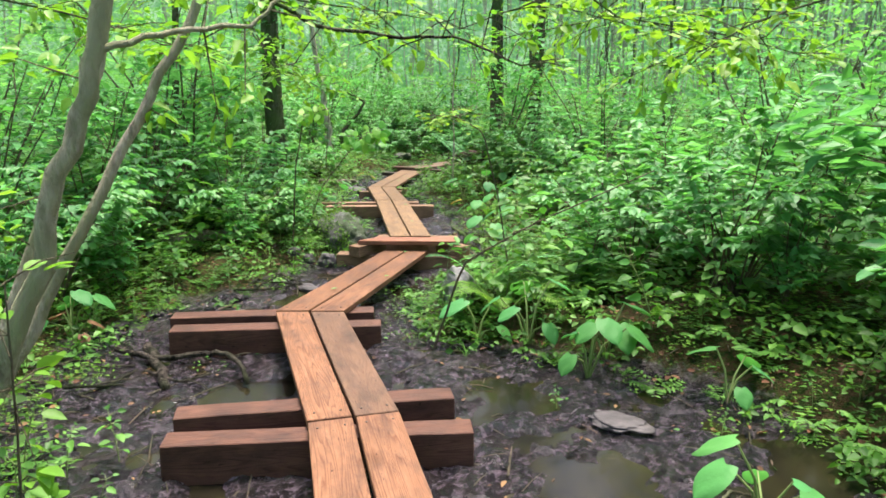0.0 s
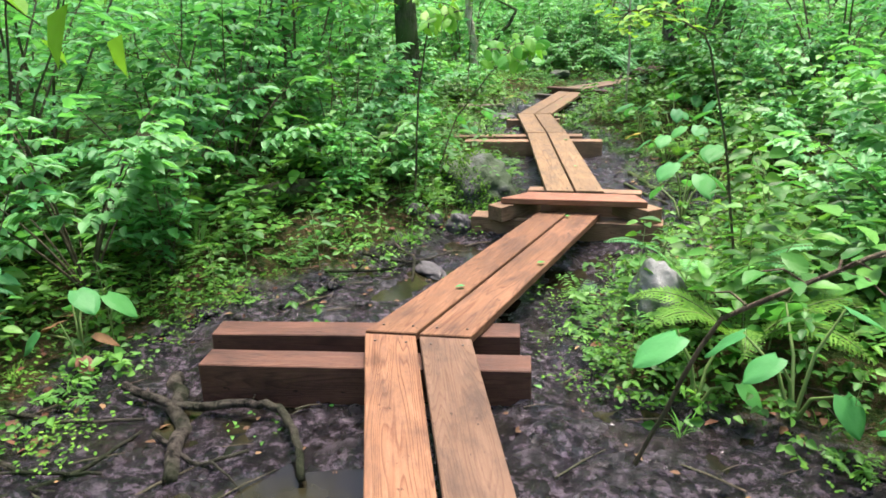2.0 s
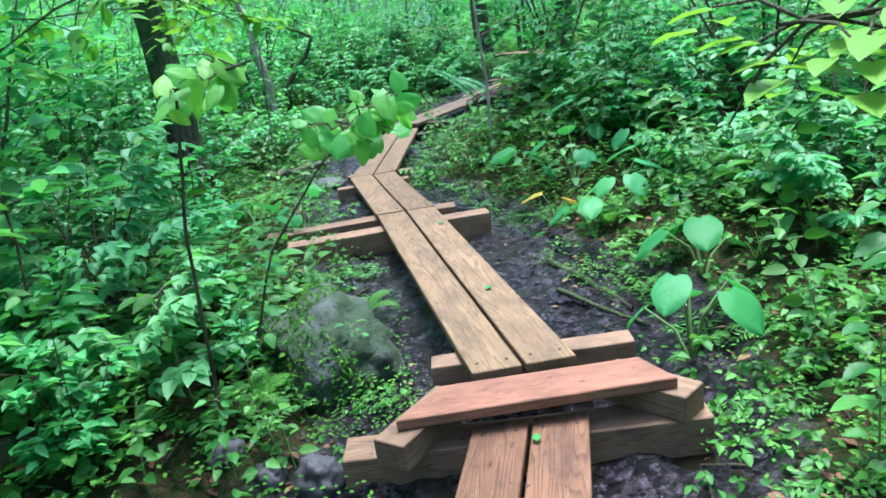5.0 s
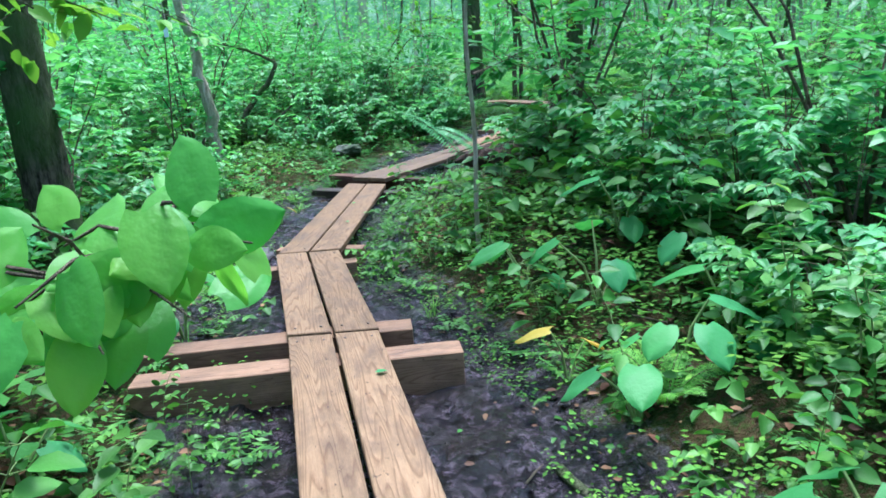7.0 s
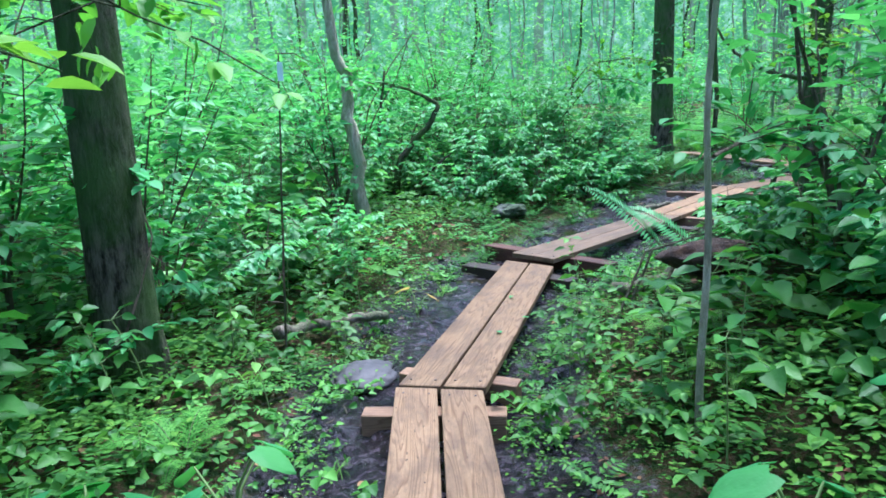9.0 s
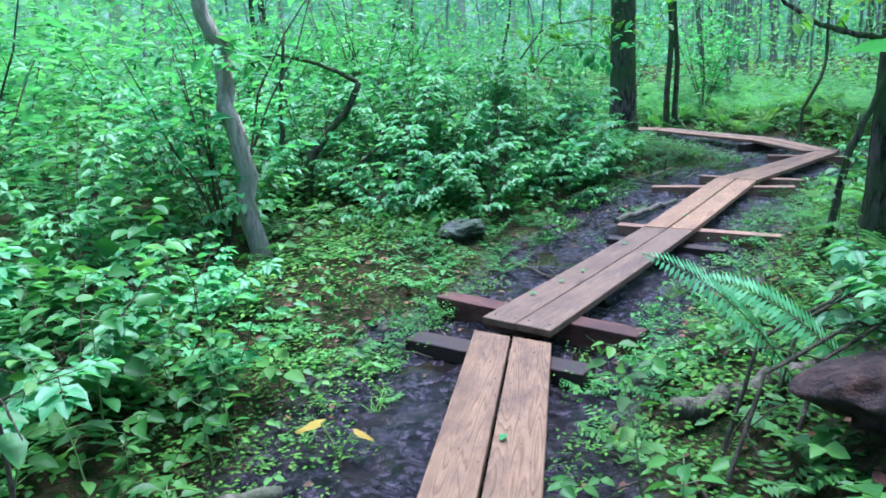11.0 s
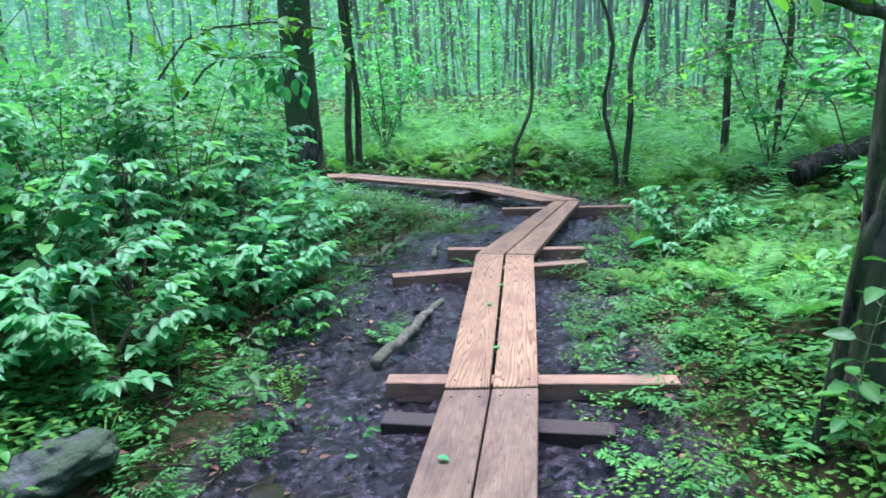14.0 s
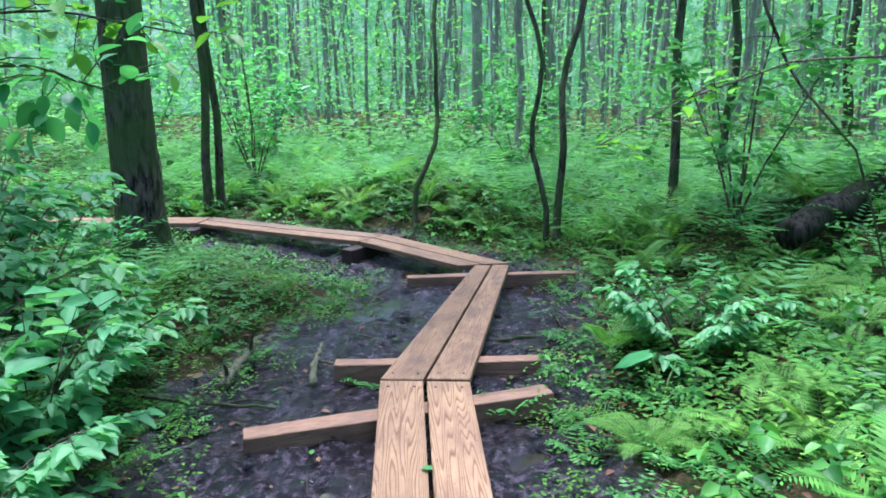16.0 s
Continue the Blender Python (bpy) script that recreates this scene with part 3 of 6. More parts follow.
timber("support_beam", "reddish squared beam half sunk in black mud", (-1.20, 3.015), (0.13, 3.16), (0.148, 0.148), 0.14, 0.2, BEAM_RED)
timber("support_beam", "reddish squared beam half sunk in black mud", (-1.245, 3.285), (0.045, 3.53), (0.15, 0.15), 0.14, 0.2, BEAM_RED)
timber("support_beam", "thick dark reddish beam lying on mud", (-1.715, 4.55), (-0.405, 4.675), (0.148, 0.148), 0.14, 0.2, BEAM_RED)
timber("support_beam", "dark stained reddish beam lying on mud", (-1.81, 4.835), (-0.48, 4.985), (0.146, 0.146), 0.14, 0.2, BEAM_RED)
timber("support_beam", "low pale beam sunk beside a puddle", (-1.005, 6.965), (0.25, 6.85), (0.11, 0.11), 0.15, 0.17, BEAM_GOLD)
timber("support_beam", "fresh pale beam under the plank ends", (-0.66, 7.335), (0.13, 7.27), (0.206, 0.206), 0.11, 0.24, BEAM_GOLD)
timber("support_beam", "brown beam lying across muddy ground", (-1.50, 9.47), (-0.14, 9.53), (0.178, 0.178), 0.14, 0.2, BEAM_GOLD)
timber("support_beam", "brown beam with bolt holes under the joint", (-1.69, 9.80), (-0.34, 9.87), (0.172, 0.172), 0.14, 0.2, BEAM_GOLD)
timber("support_beam", "short pale beam under the plank ends", (-1.27, 11.13), (-0.64, 11.17), (0.148, 0.148), 0.10, 0.18, BEAM_GOLD)
timber("support_beam", "short brown beam beside a puddle", (-1.19, 11.63), (-0.60, 11.50), (0.148, 0.148), 0.10, 0.18, BEAM_GOLD)
timber("support_beam", "wet brown beam set askew under the planks", (-1.00, 14.69), (0.03, 13.92), (0.170, 0.168), 0.13, 0.22, BEAM_RED)
timber("support_beam", "old dark rotten beam sunk in mud", (-1.15, 14.16), (-0.28, 13.62), (0.112, 0.112), 0.14, 0.18, BEAM_OLD)
timber("support_beam", "brown beam lying across black mud", (0.38, 16.43), (1.46, 15.80), (0.157, 0.157), 0.10, 0.18, BEAM_GOLD)
timber("support_beam", "old grey beam nearly sunk in mud", (0.26, 16.16), (1.00, 15.63), (0.115, 0.115), 0.11, 0.16, BEAM_OLD)
timber("support_beam", "brown beam with a notch lying askew", (1.03, 18.06), (2.33, 17.70), (0.162, 0.162), 0.11, 0.18, BEAM_GOLD)
timber("support_beam", "pale grey beam under the plank joint", (1.68, 18.58), (2.56, 18.03), (0.162, 0.162), 0.09, 0.18, BEAM_GOLD)
timber("support_beam", "thin pale beam under the far bend", (2.90, 19.92), (3.99, 19.29), (0.157, 0.157), 0.09, 0.18, BEAM_GOLD)
timber("support_beam", "dark beam under the far planks", (2.95, 21.03), (3.70, 21.36), (0.162, 0.162), 0.12, 0.2, BEAM_OLD)
timber("support_beam", "dark beam under the far planks", (2.10, 22.86), (2.62, 23.45), (0.167, 0.167), 0.12, 0.2, BEAM_OLD)

# the step: a cross board on two short blocks
bm = slab([(-0.63, 7.045), (-0.803, 6.855), (0.146, 6.825), (0.073, 7.012)], (0.250, 0.250), 0.04, 0.004)
tagged(new("step_board", bm_mesh("step_board", bm, WOOD_ORANGE)), "reddish cross board with angled ends laid as a step", "board")
timber("wood_block", "short split wooden block under the step board", (-0.835, 6.80), (-0.60, 7.10), (0.207, 0.207), 0.13, 0.1, BEAM_GOLD, "block", "step blocks")
timber("wood_block", "short wooden block under the step board", (0.19, 6.80), (-0.03, 7.06), (0.207, 0.207), 0.13, 0.1, BEAM_GOLD, "block", "step blocks")


# ---- stones and logs ----
def stone(label, x, y, sx, sy, sz, rz, seed, material=STONE, sink=0.25):
    bm = bmesh.new()
    bmesh.ops.create_icosphere(bm, subdivisions=4, radius=1)
    for v in bm.verts:
        n = v.co.normalized()
        v.co *= 1 + 0.35 * noise.noise(n * 1.3 + Vector((seed, 0, 0))) + 0.17 * noise.noise(n * 3.5 + Vector((0, seed, 0))) + 0.06 * noise.noise(n * 9)
        v.co = Vector((v.co.x * sx, v.co.y * sy, v.co.z * sz))
    ob = new("stone", bm_mesh("stone", bm, material, True))
    ob.matrix_basis = pose(x, y, gz(x, y) + sz * (1 - 2 * sink), rz=rz)
    return tagged(ob, label, "stone", "stones")


boulder = stone("large grey boulder covered in moss and fern", -1.13, 7.88, 0.29, 0.40, 0.24, 20, 3.1, STONE, 0.33)
spots = [v for v in boulder.data.vertices if v.co.x < 0.05 + 0.12 * math.sin(9 * v.co.y) and v.normal.z > -0.2]
k = rng.integers(0, len(spots), 1500)
N = np.array([spots[i].normal for i in k])
P = np.array([spots[i].co for i in k]) + rng.normal(0, 0.012, (1500, 3)) - N * 0.004
under("moss", quad_mesh("moss", *diamonds(P, N * 0.6 + rng.normal(0, 0.6, (1500, 3)), N + rng.normal(0, 0.5, (1500, 3)), rng.uniform(0.015, 0.04, 1500), 0.014), LEAF_MOSS), boulder, "dark green moss")
stone("grey stone with a pale flat face among plants", 0.10, 5.33, 0.11, 0.15, 0.16, 30, 8.4, PALE_STONE)
stone("pale grey wedge of rock sticking out of mud", -1.12, 6.12, 0.07, 0.17, 0.035, 35, 12.4, WET_STONE, 0.4)
stone("small rounded grey stone on mud", -1.10, 6.93, 0.075, 0.09, 0.085, 40, 1.7, WET_STONE)
stone("small rounded grey stone on mud", -1.29, 6.99, 0.06, 0.06, 0.055, 10, 5.2, WET_STONE)
stone("small grey stone half buried in mud", -1.45, 7.12, 0.08, 0.06, 0.05, 70, 6.2, WET_STONE)
stone("flat wet grey stone lying in mud", 0.87, 3.50, 0.16, 0.10, 0.02, -25, 2.6, WET_STONE)
stone("flat wet grey stone lying in mud", -0.78, 6.2, 0.14, 0.16, 0.03, 15, 9.1, WET_STONE)
stone("flat grey stone lying on leaf litter", -0.90, 16.08, 0.20, 0.13, 0.07, 35, 4.4)
stone("low wet brown stone beside the planks", -1.42, 11.7, 0.16, 0.2, 0.05, 5, 7.7, WET_STONE)
stone("grey stone among the ferns", 2.95, 17.45, 0.12, 0.09, 0.06, 5, 15.3)


root_plate = stone("reddish brown earth of an upturned root plate", 0.6, 12.48, 0.42, 0.2, 0.12, 20, 21.3, PEAT, 0.35)
root_plate.name = "root_plate"
tagged(root_plate, category="root plate", group="fallen tree")


def stick(name, label, points, r0, r1, material=TWIG, category="stick", sides=7, side_twigs=0):
    P = np.array([Vector(p) for p in points])
    t = np.linspace(0, len(P) - 1, 4 * len(P))
    Q = np.stack([np.interp(t, np.arange(len(P)), P[:, k]) for k in range(3)], 1) + rng.normal(0, r0 * 0.25, (len(t), 3))
    Q = np.concatenate([Q[:1], Q, Q[-1:]])
    pieces = [tube(Q + np.linspace(0, 1e-4, len(Q))[:, None], np.concatenate([[1e-4], np.linspace(r0, r1, len(Q) - 2), [1e-4]]), sides)]
    for _ in range(side_twigs):
        k = rng.integers(3, len(Q) - 3)
        d = unit(rng.normal(0, 1, 3) * [1, 1, 0.3]) * rng.uniform(0.1, 0.3)
        pieces.append(tube([Q[k], Q[k] + d * 0.5 + [0, 0, 0.02], Q[k] + d], [r1, r1 * 0.7, r1 * 0.3], 5))
    return tagged(new(name, quad_mesh(name, *merged(pieces), material, True)), label, category)


def laid(*pts, up=0.02):
    return [(x, y, gz(x, y) + up) for x, y in pts]


stick("branch", "crooked dead branch lying in the mud", laid((-2.02, 4.43), (-1.75, 4.38), (-1.5, 4.42), (-1.33, 4.38), (-1.2, 4.22), (-1.11, 4.03), up=0.06), 0.020, 0.014, BARK_WET, "branch")
stick("branch", "short dark branch lying in the mud", laid((-1.91, 4.61), (-1.7, 4.3), (-1.53, 3.95), up=0.02), 0.034, 0.026, BARK_WET, "branch")
for pts in (((-2.3, 3.95), (-2.0, 3.85), (-1.75, 3.9)), ((-2.1, 3.7), (-1.85, 3.9), (-1.8, 4.2)), ((-1.75, 4.2), (-1.5, 4.05), (-1.35, 4.15)), ((-2.4, 4.2), (-2.1, 4.15), (-1.85, 4.3)), ((-1.6, 6.3), (-1.3, 6.15), (-1.15, 6.3)), ((-1.45, 6.5), (-1.25, 6.25), (-1.2, 5.95)), ((-1.7, 5.9), (-1.4, 6.05), (-1.05, 6.4))):
    stick("branch", "thin dark root crossing wet black mud", laid(*pts, up=0.02), 0.011, 0.006, BARK_WET, "branch", side_twigs=1)
stick("branch", "grey fallen branch beside the planks", laid((0.42, 16.72), (0.75, 17.05), (1.12, 17.5), up=0.04), 0.032, 0.022, BARK_PALE, "branch")
stick("branch", "thin dark twig lying on black mud", laid((0.3, 18.95), (0.55, 18.82), (0.94, 18.58), (1.26, 18.3), up=0.05), 0.013, 0.007, BARK, "branch", side_twigs=4)
stick("branch", "pale broken branch lying on mud", laid((1.11, 18.6), (1.3, 18.9), (1.55, 19.25), up=0.08), 0.026, 0.014, BARK_PALE, "branch", side_twigs=2)
stick("branch", "pale broken branch lying on mud", laid((1.46, 18.35), (1.6, 18.65), (1.79, 18.95), up=0.06), 0.02, 0.01, BARK_PALE, "branch", side_twigs=2)
stick("branch", "brown twig on trampled ground", laid((-0.53, 15.55), (-0.42, 15.4), (-0.28, 15.25)), 0.012, 0.008, TWIG, "branch")
stick("branch", "mossy fallen limb beside a puddle", laid((-2.02, 12.07), (-1.9, 12.35), (-1.78, 12.52), (-1.5, 12.66), up=0.1), 0.042, 0.028, BARK_PALE, "branch")
stick("branch", "dark branch lying beside the planks", laid((0.1, 8.75), (0.25, 8.3), (0.35, 8.0)), 0.02, 0.012, BARK, "branch")
stick("branch", "dark branch lying beside the planks", laid((0.05, 8.3), (0.35, 7.75)), 0.014, 0.01, BARK, "branch")
stick("branch", "thin pale stick lying in the mud", laid((0.55, 2.95), (0.78, 2.9)), 0.008, 0.006, BARK_PALE, "branch")
stick("branch", "thin pale stick lying in the mud", laid((1.1, 2.75), (1.2, 2.9)), 0.008, 0.006, BARK_PALE, "branch")
stick("branch", "dark root crossing the trodden mud", laid((2.35, 18.75), (2.75, 18.6), (3.1, 18.35)), 0.018, 0.01, BARK, "branch")
stick("fallen_log", "dark rotting log lying on the bank", [(4.9, 18.18, 0.50), (5.9, 18.28, 0.64), (6.6, 18.38, 0.75), (8.2, 18.6, 0.95)], 0.108, 0.1, BARK_WET, "log", 14)
stick("fallen_log", "mossy fallen log among low plants", [(-3.6, 6.6, 0.22), (-2.6, 6.9, 0.25), (-1.9, 7.25, 0.22)], 0.09, 0.07, BARK_PALE, "log", 10)
stick("fallen_log", "pale fallen log half hidden in plants", [(-0.05, 13.0, 0.2), (0.3, 13.08, 0.25), (0.55, 13.15, 0.3), (1.4, 13.4, 0.36)], 0.045, 0.04, BARK_PALE, "log", 10)


# ---- trees ----
def crown_mesh(name, n, size, flat=0.5, material=None, clumps=26, reach=1.0):
    """A crown of leaf clumps round limb ends, unit radius, uneven with gaps."""
    C = unit(rng.normal(0, 1, (clumps, 3))) * rng.uniform(0.35, 1.0, (clumps, 1)) * reach
    k = rng.integers(0, clumps, n)
    P = C[k] + rng.normal(0, 0.15, (n, 3)) * [1, 1, 0.55]
    P[:, 2] *= flat
    D = unit(rng.normal(0, 1, (n, 3)) * [1, 1, 0.5] + [0, 0, -0.25])
    U = unit(rng.normal(0, 0.5, (n, 3)) + [0, 0, 1])
    return quad_mesh(name, *blades(P, D, U, size * rng.uniform(0.7, 1.3, n), size * 0.6), material or LEAF_CROWN)


CROWNS = [crown_mesh("crown", 700, 0.125, 0.6) for _ in range(3)]
FAR_CROWNS = [crown_mesh("crown", 90, 0.33, 0.6) for _ in range(3)]


def trunk_mesh(name, height, r, lean=(0, 0), bend=0.1, limbs=4, sides=10, material=BARK, flare=1.5, seed=0, limb_from=0.45):
    local = np.random.default_rng(seed)
    t = np.linspace(0, 1, 25)
    wig = np.stack([np.sin(t * 5 + seed) * bend * t, np.cos(t * 4 + seed * 2) * bend * t, 0 * t], 1)
    kink = bend * 0.22 * np.minimum(t * 8, 1)
    wig = wig + np.stack([kink * np.sin(t * 23 + seed), kink * np.sin(t * 31 + seed * 3), 0 * t], 1)
    P = np.stack([lean[0] * t, lean[1] * t, height * t - 0.15], 1) + wig
    rad = r * (1 - 0.72 * t) * (1 + (flare - 1) * np.exp(-t * height / 0.22))
    pieces = [tube(P, rad, sides)]
    tips = [P[-1]]
    for k in range(limbs):
        s = local.uniform(limb_from, 0.95)
        i = int(s * 24)
        a = local.uniform(0, 2 * np.pi)
        d = np.array([math.cos(a), math.sin(a), 0.55]) * height * local.uniform(0.12, 0.25)
        Q = [P[i], P[i] + d * 0.4, P[i] + d * [0.8, 0.8, 1.0], P[i] + d * [1.0, 1.0, 1.5]]
        pieces.append(tube(Q, rad[i] * np.array([0.5, 0.38, 0.25, 0.12]), 6))
        tips.append(Q[-1])
    return quad_mesh(name, *merged(pieces), material, True), tips


def tree(label, x, y, height, r, lean=(0, 0), bend=0.1, limbs=5, crown_r=2.2, material=BARK, seed=0, sides=12, flare=1.5, limb_from=0.5):
    me, tips = trunk_mesh("trunk", height, r, lean, bend, limbs, sides, material, flare, seed, limb_from)
    thing = tagged(new("tree"), label, "tree", "trees of the swamp wood")
    thing.matrix_basis = pose(x, y, gz(x, y))
    under("trunk", me, thing)
    if crown_r:
        c = Matrix.Translation(Vector(tips[0]) + Vector((0, 0, crown_r * 0.1))) @ Matrix.Rotation(seed * 1.7, 4, "Z") @ Matrix.Diagonal((crown_r, crown_r, crown_r * 1.1, 1))
        under("crown", CROWNS[seed % 3], thing, at=c)
    return thing


tree("dark mossy tree trunk wrapped in young leaves", -2.54, 11.44, 11, 0.155, (-0.2, 0.2), 0.04, 5, 2.4, BARK, 1)
tree("large dark tree beside the boardwalk bend", 1.79, 15.16, 12, 0.10, (0.3, 0.1), 0.06, 5, 2.5, BARK, 2, 14, 1.5)
tree("large dark mossy tree at the far bend", 1.48, 21.9, 13, 0.2, (0.0, 0.2), 0.03, 5, 2.8, BARK, 3, 14, 1.4)
tree("slim dark tree beside a larger one", 2.66, 24.0, 10, 0.055, (0.2, 0.1), 0.16, 4, 1.6, BARK, 4)
tree("slim dark tree beside a larger one", 2.82, 24.05, 10, 0.05, (-0.1, 0.1), 0.2, 4, 1.6, BARK, 5)
tree("slim forked tree on the fern bank", 4.55, 20.15, 6, 0.036, (0.75, 0.3), 0.22, 4, 1.2, BARK, 6)
tree("slim forked tree on the fern bank", 4.50, 20.2, 6, 0.026, (-0.6, 0.3), 0.22, 4, 1.2, BARK, 7)
tree("thin dark sapling leaning over the bend", 3.85, 21.5, 5, 0.028, (1.5, 0.5), 0.3, 4, 1.1, BARK, 8)
tree("slim dark tree among the ferns", 5.65, 19.8, 9, 0.045, (0.7, 0.3), 0.2, 4, 1.6, BARK, 9)
tree("slim dark tree among the ferns", 6.95, 20.2, 9, 0.045, (0.5, 0.3), 0.2, 4, 1.6, BARK, 10)
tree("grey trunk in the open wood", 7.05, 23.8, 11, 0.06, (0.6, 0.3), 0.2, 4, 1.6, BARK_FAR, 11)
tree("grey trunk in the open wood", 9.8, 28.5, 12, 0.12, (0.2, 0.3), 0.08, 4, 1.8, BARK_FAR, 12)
tree("dark trunk in the thicket", -3.4, 9.6, 9, 0.05, (0.2, 0.2), 0.1, 4, 1.6, BARK, 14)
tree("thin straight pole of a young tree", 0.12, 10.95, 3.6, 0.017, (0.05, 0.05), 0.04, 3, 0.5, BARK_MOTTLED, 15, 6, 1.1)


# ---- plants ----
def place(x, y, s=1.0, turn=None, tip=6.0, lift=0.0):
    turn = rng.uniform(0, 360) if turn is None else turn
    return pose(x, y, gz(x, y) + lift, rng.uniform(-tip, tip), rng.uniform(-tip, tip), turn) @ Matrix.Diagonal((s, s, s, 1))


def arc(a, d, rise, fall, length, n=5):
    """A line that leaves a in the flat direction d, rises and then droops."""
    t = np.linspace(0, 1, n)[:, None]
    return np.asarray(a) + np.array([d[0], d[1], 0]) * length * t + np.array([0, 0, 1.0]) * (rise * t - fall * t * t)


def herb_parts(height, nodes, leaf, spread=0.5):
    lean = rng.normal(0, 0.08, 2)
    P = np.stack([lean[0] * np.linspace(0, 1, 5) ** 2, lean[1] * np.linspace(0, 1, 5) ** 2, np.linspace(-0.03, height, 5)], 1)
    stems = [tube(P, np.linspace(0.005, 0.002, 5), 3)]
    B, D, L = [], [], []
    for k in range(nodes):
        t = 0.3 + 0.7 * k / (nodes - 1)
        p = np.array([np.interp(t, np.linspace(0, 1, 5), P[:, j]) for j in range(3)])
        a = k * 1.57 + rng.normal(0, 0.3)
        for s in (0, math.pi, 1.6) if k > nodes - 3 else (0, math.pi):
            w = np.array([math.cos(a + s), math.sin(a + s), rng.uniform(0.0, 0.45)])
            step = spread * leaf * rng.uniform(0.4, 1.1)
            stems.append(tube([p, p + w * step], [0.0022, 0.0014], 3))
            B.append(p + w * step)
            D.append(w * [1, 1, 0.4] + [0, 0, rng.uniform(-0.3, 0.1)])
            L.append(leaf * rng.uniform(0.7, 1.2) * (1.1 - 0.35 * t))
    L = np.array(L)
    U = np.tile([0.0, 0, 1], (len(B), 1)) + rng.normal(0, 0.35, (len(B), 3))
    return merged(stems), fine_blades(B, D, U, L, L * 0.6)


def cover_parts(n, reach, leaf):
    a, r = rng.uniform(0, 6.28, n), reach * np.sqrt(rng.uniform(0.02, 1, n))
    P = np.stack([r * np.cos(a), r * np.sin(a), rng.uniform(0.03, 0.14, n)], 1)
    d = rng.uniform(0, 6.28, n)
    D = np.stack([np.cos(d), np.sin(d), rng.uniform(-0.2, 0.3, n)], 1)
    L = leaf * rng.uniform(0.6, 1.3, n)
    U = np.tile([0.0, 0, 1], (n, 1)) + rng.normal(0, 0.45, (n, 3))
    stems = merged([tube([p * [0.7, 0.7, 0] - [0, 0, 0.03], p], [0.002, 0.0013], 3) for p in P[::2]])
    return stems, blades(P, D, U, L, L * 0.7)


def frond(a, turn, length, rise, fall, pairs, fine, broad=0.24):
    d = (math.cos(turn), math.sin(turn))
    n = 9
    R = arc(a, d, rise, fall, length, n)
    stem = tube(R, np.linspace(0.0035, 0.001, n), 3)
    t = np.repeat(np.linspace(0.16, 0.99, pairs), 2)
    side = np.tile([1, -1], pairs)
    P = np.stack([np.interp(t, np.linspace(0, 1, n), R[:, k]) for k in range(3)], 1)
    T = unit(np.stack([np.interp(t, np.linspace(0, 1, n), np.gradient(R, axis=0)[:, k]) for k in range(3)], 1))
    S = unit(np.cross(T, [0, 0, 1])) * side[:, None]
    U = np.cross(S, T) * side[:, None]
    D = unit(S * 1.0 + T * 0.45 - U * 0.12)
    L = length * broad * np.sin(np.pi * (0.12 + 0.88 * t)) ** 0.8 * rng.uniform(0.9, 1.1, len(t)) + 0.006
    if not fine:
        return stem, diamonds(P, D, U, L, L * 0.15 + 0.005)
    k = 4
    s = np.linspace(0.12, 0.92, k)
    Q = (P[:, None] + D[:, None] * L[:, None, None] * s[None, :, None]).reshape(-1, 3)
    Dd, Uu = np.repeat(D, k, 0), np.repeat(U, k, 0)
    X = unit(np.cross(Dd, Uu))
    size = (np.repeat(L, k) * 0.2 * np.tile(1.1 - s, len(L)) + 0.003)
    one, two = diamonds(Q, X + Dd * 0.5, Uu, size, size * 0.75), diamonds(Q, -X + Dd * 0.5, Uu, size, size * 0.75)
    return stem, merged([one, two, diamonds(P, D, U, L, L * 0.1)])


def fern_parts(fronds, length, fine=False, pairs=22):
    S, B = [], []
    for k in range(fronds):
        turn = k * 2 * math.pi / fronds + rng.normal(0, 0.25)
        l = length * rng.uniform(0.75, 1.15)
        s, b = frond((0, 0, -0.02), turn, l * 0.75, l * rng.uniform(0.9, 1.3), l * rng.uniform(0.55, 0.95), pairs, fine)
        S.append(s)
        B.append(b)
    return merged(S), merged(B)


def grass_parts(n, length):
    a = rng.uniform(0, 6.28, n)
    P = np.stack([rng.normal(0, 0.03, n), rng.normal(0, 0.03, n), np.full(n, -0.02)], 1)
    pieces = []
    for p, w, l in zip(P, a, length * rng.uniform(0.6, 1.2, n)):
        R = arc(p, (math.cos(w), math.sin(w)), l * 0.95, l * rng.uniform(0.3, 0.8), l * 0.6, 5)
        side = np.array([-math.sin(w), math.cos(w), 0])
        wide = np.array([0.6, 1, 0.9, 0.55, 0.05])[:, None] * 0.005
        V = np.stack([R - side * wide, R + side * wide], 1).reshape(-1, 3)
        pieces.append((V, np.array([(2 * k, 2 * k + 1, 2 * k + 3, 2 * k + 2) for k in range(4)])))
    return merged(pieces)


def big_leaf(length, width, droop):
    """A broad heart-shaped leaf with a raised midrib and wavy edge, along x."""
    V, F = [], []
    nu, nv = 9, 7
    for i in range(nu):
        u = i / (nu - 1)
        half = width * 0.5 * (math.sin(math.pi * min(1, u * 0.86 + 0.14)) ** 0.75)
        for j in range(nv):
            v = j / (nv - 1) * 2 - 1
            V.append((length * (u - 0.10 * (abs(v) ** 1.5) * (1 - u)), half * v,
                      -droop * length * u * u + 0.10 * width * abs(v) - 0.12 * width * v * v + 0.02 * width * math.sin(9 * u + 4 * v)))
    for i in range(nu - 1):
        for j in range(nv - 1):
            k = i * nv + j
            F.append((k, k + nv, k + nv + 1, k + 1))
    return np.array(V), np.array(F)


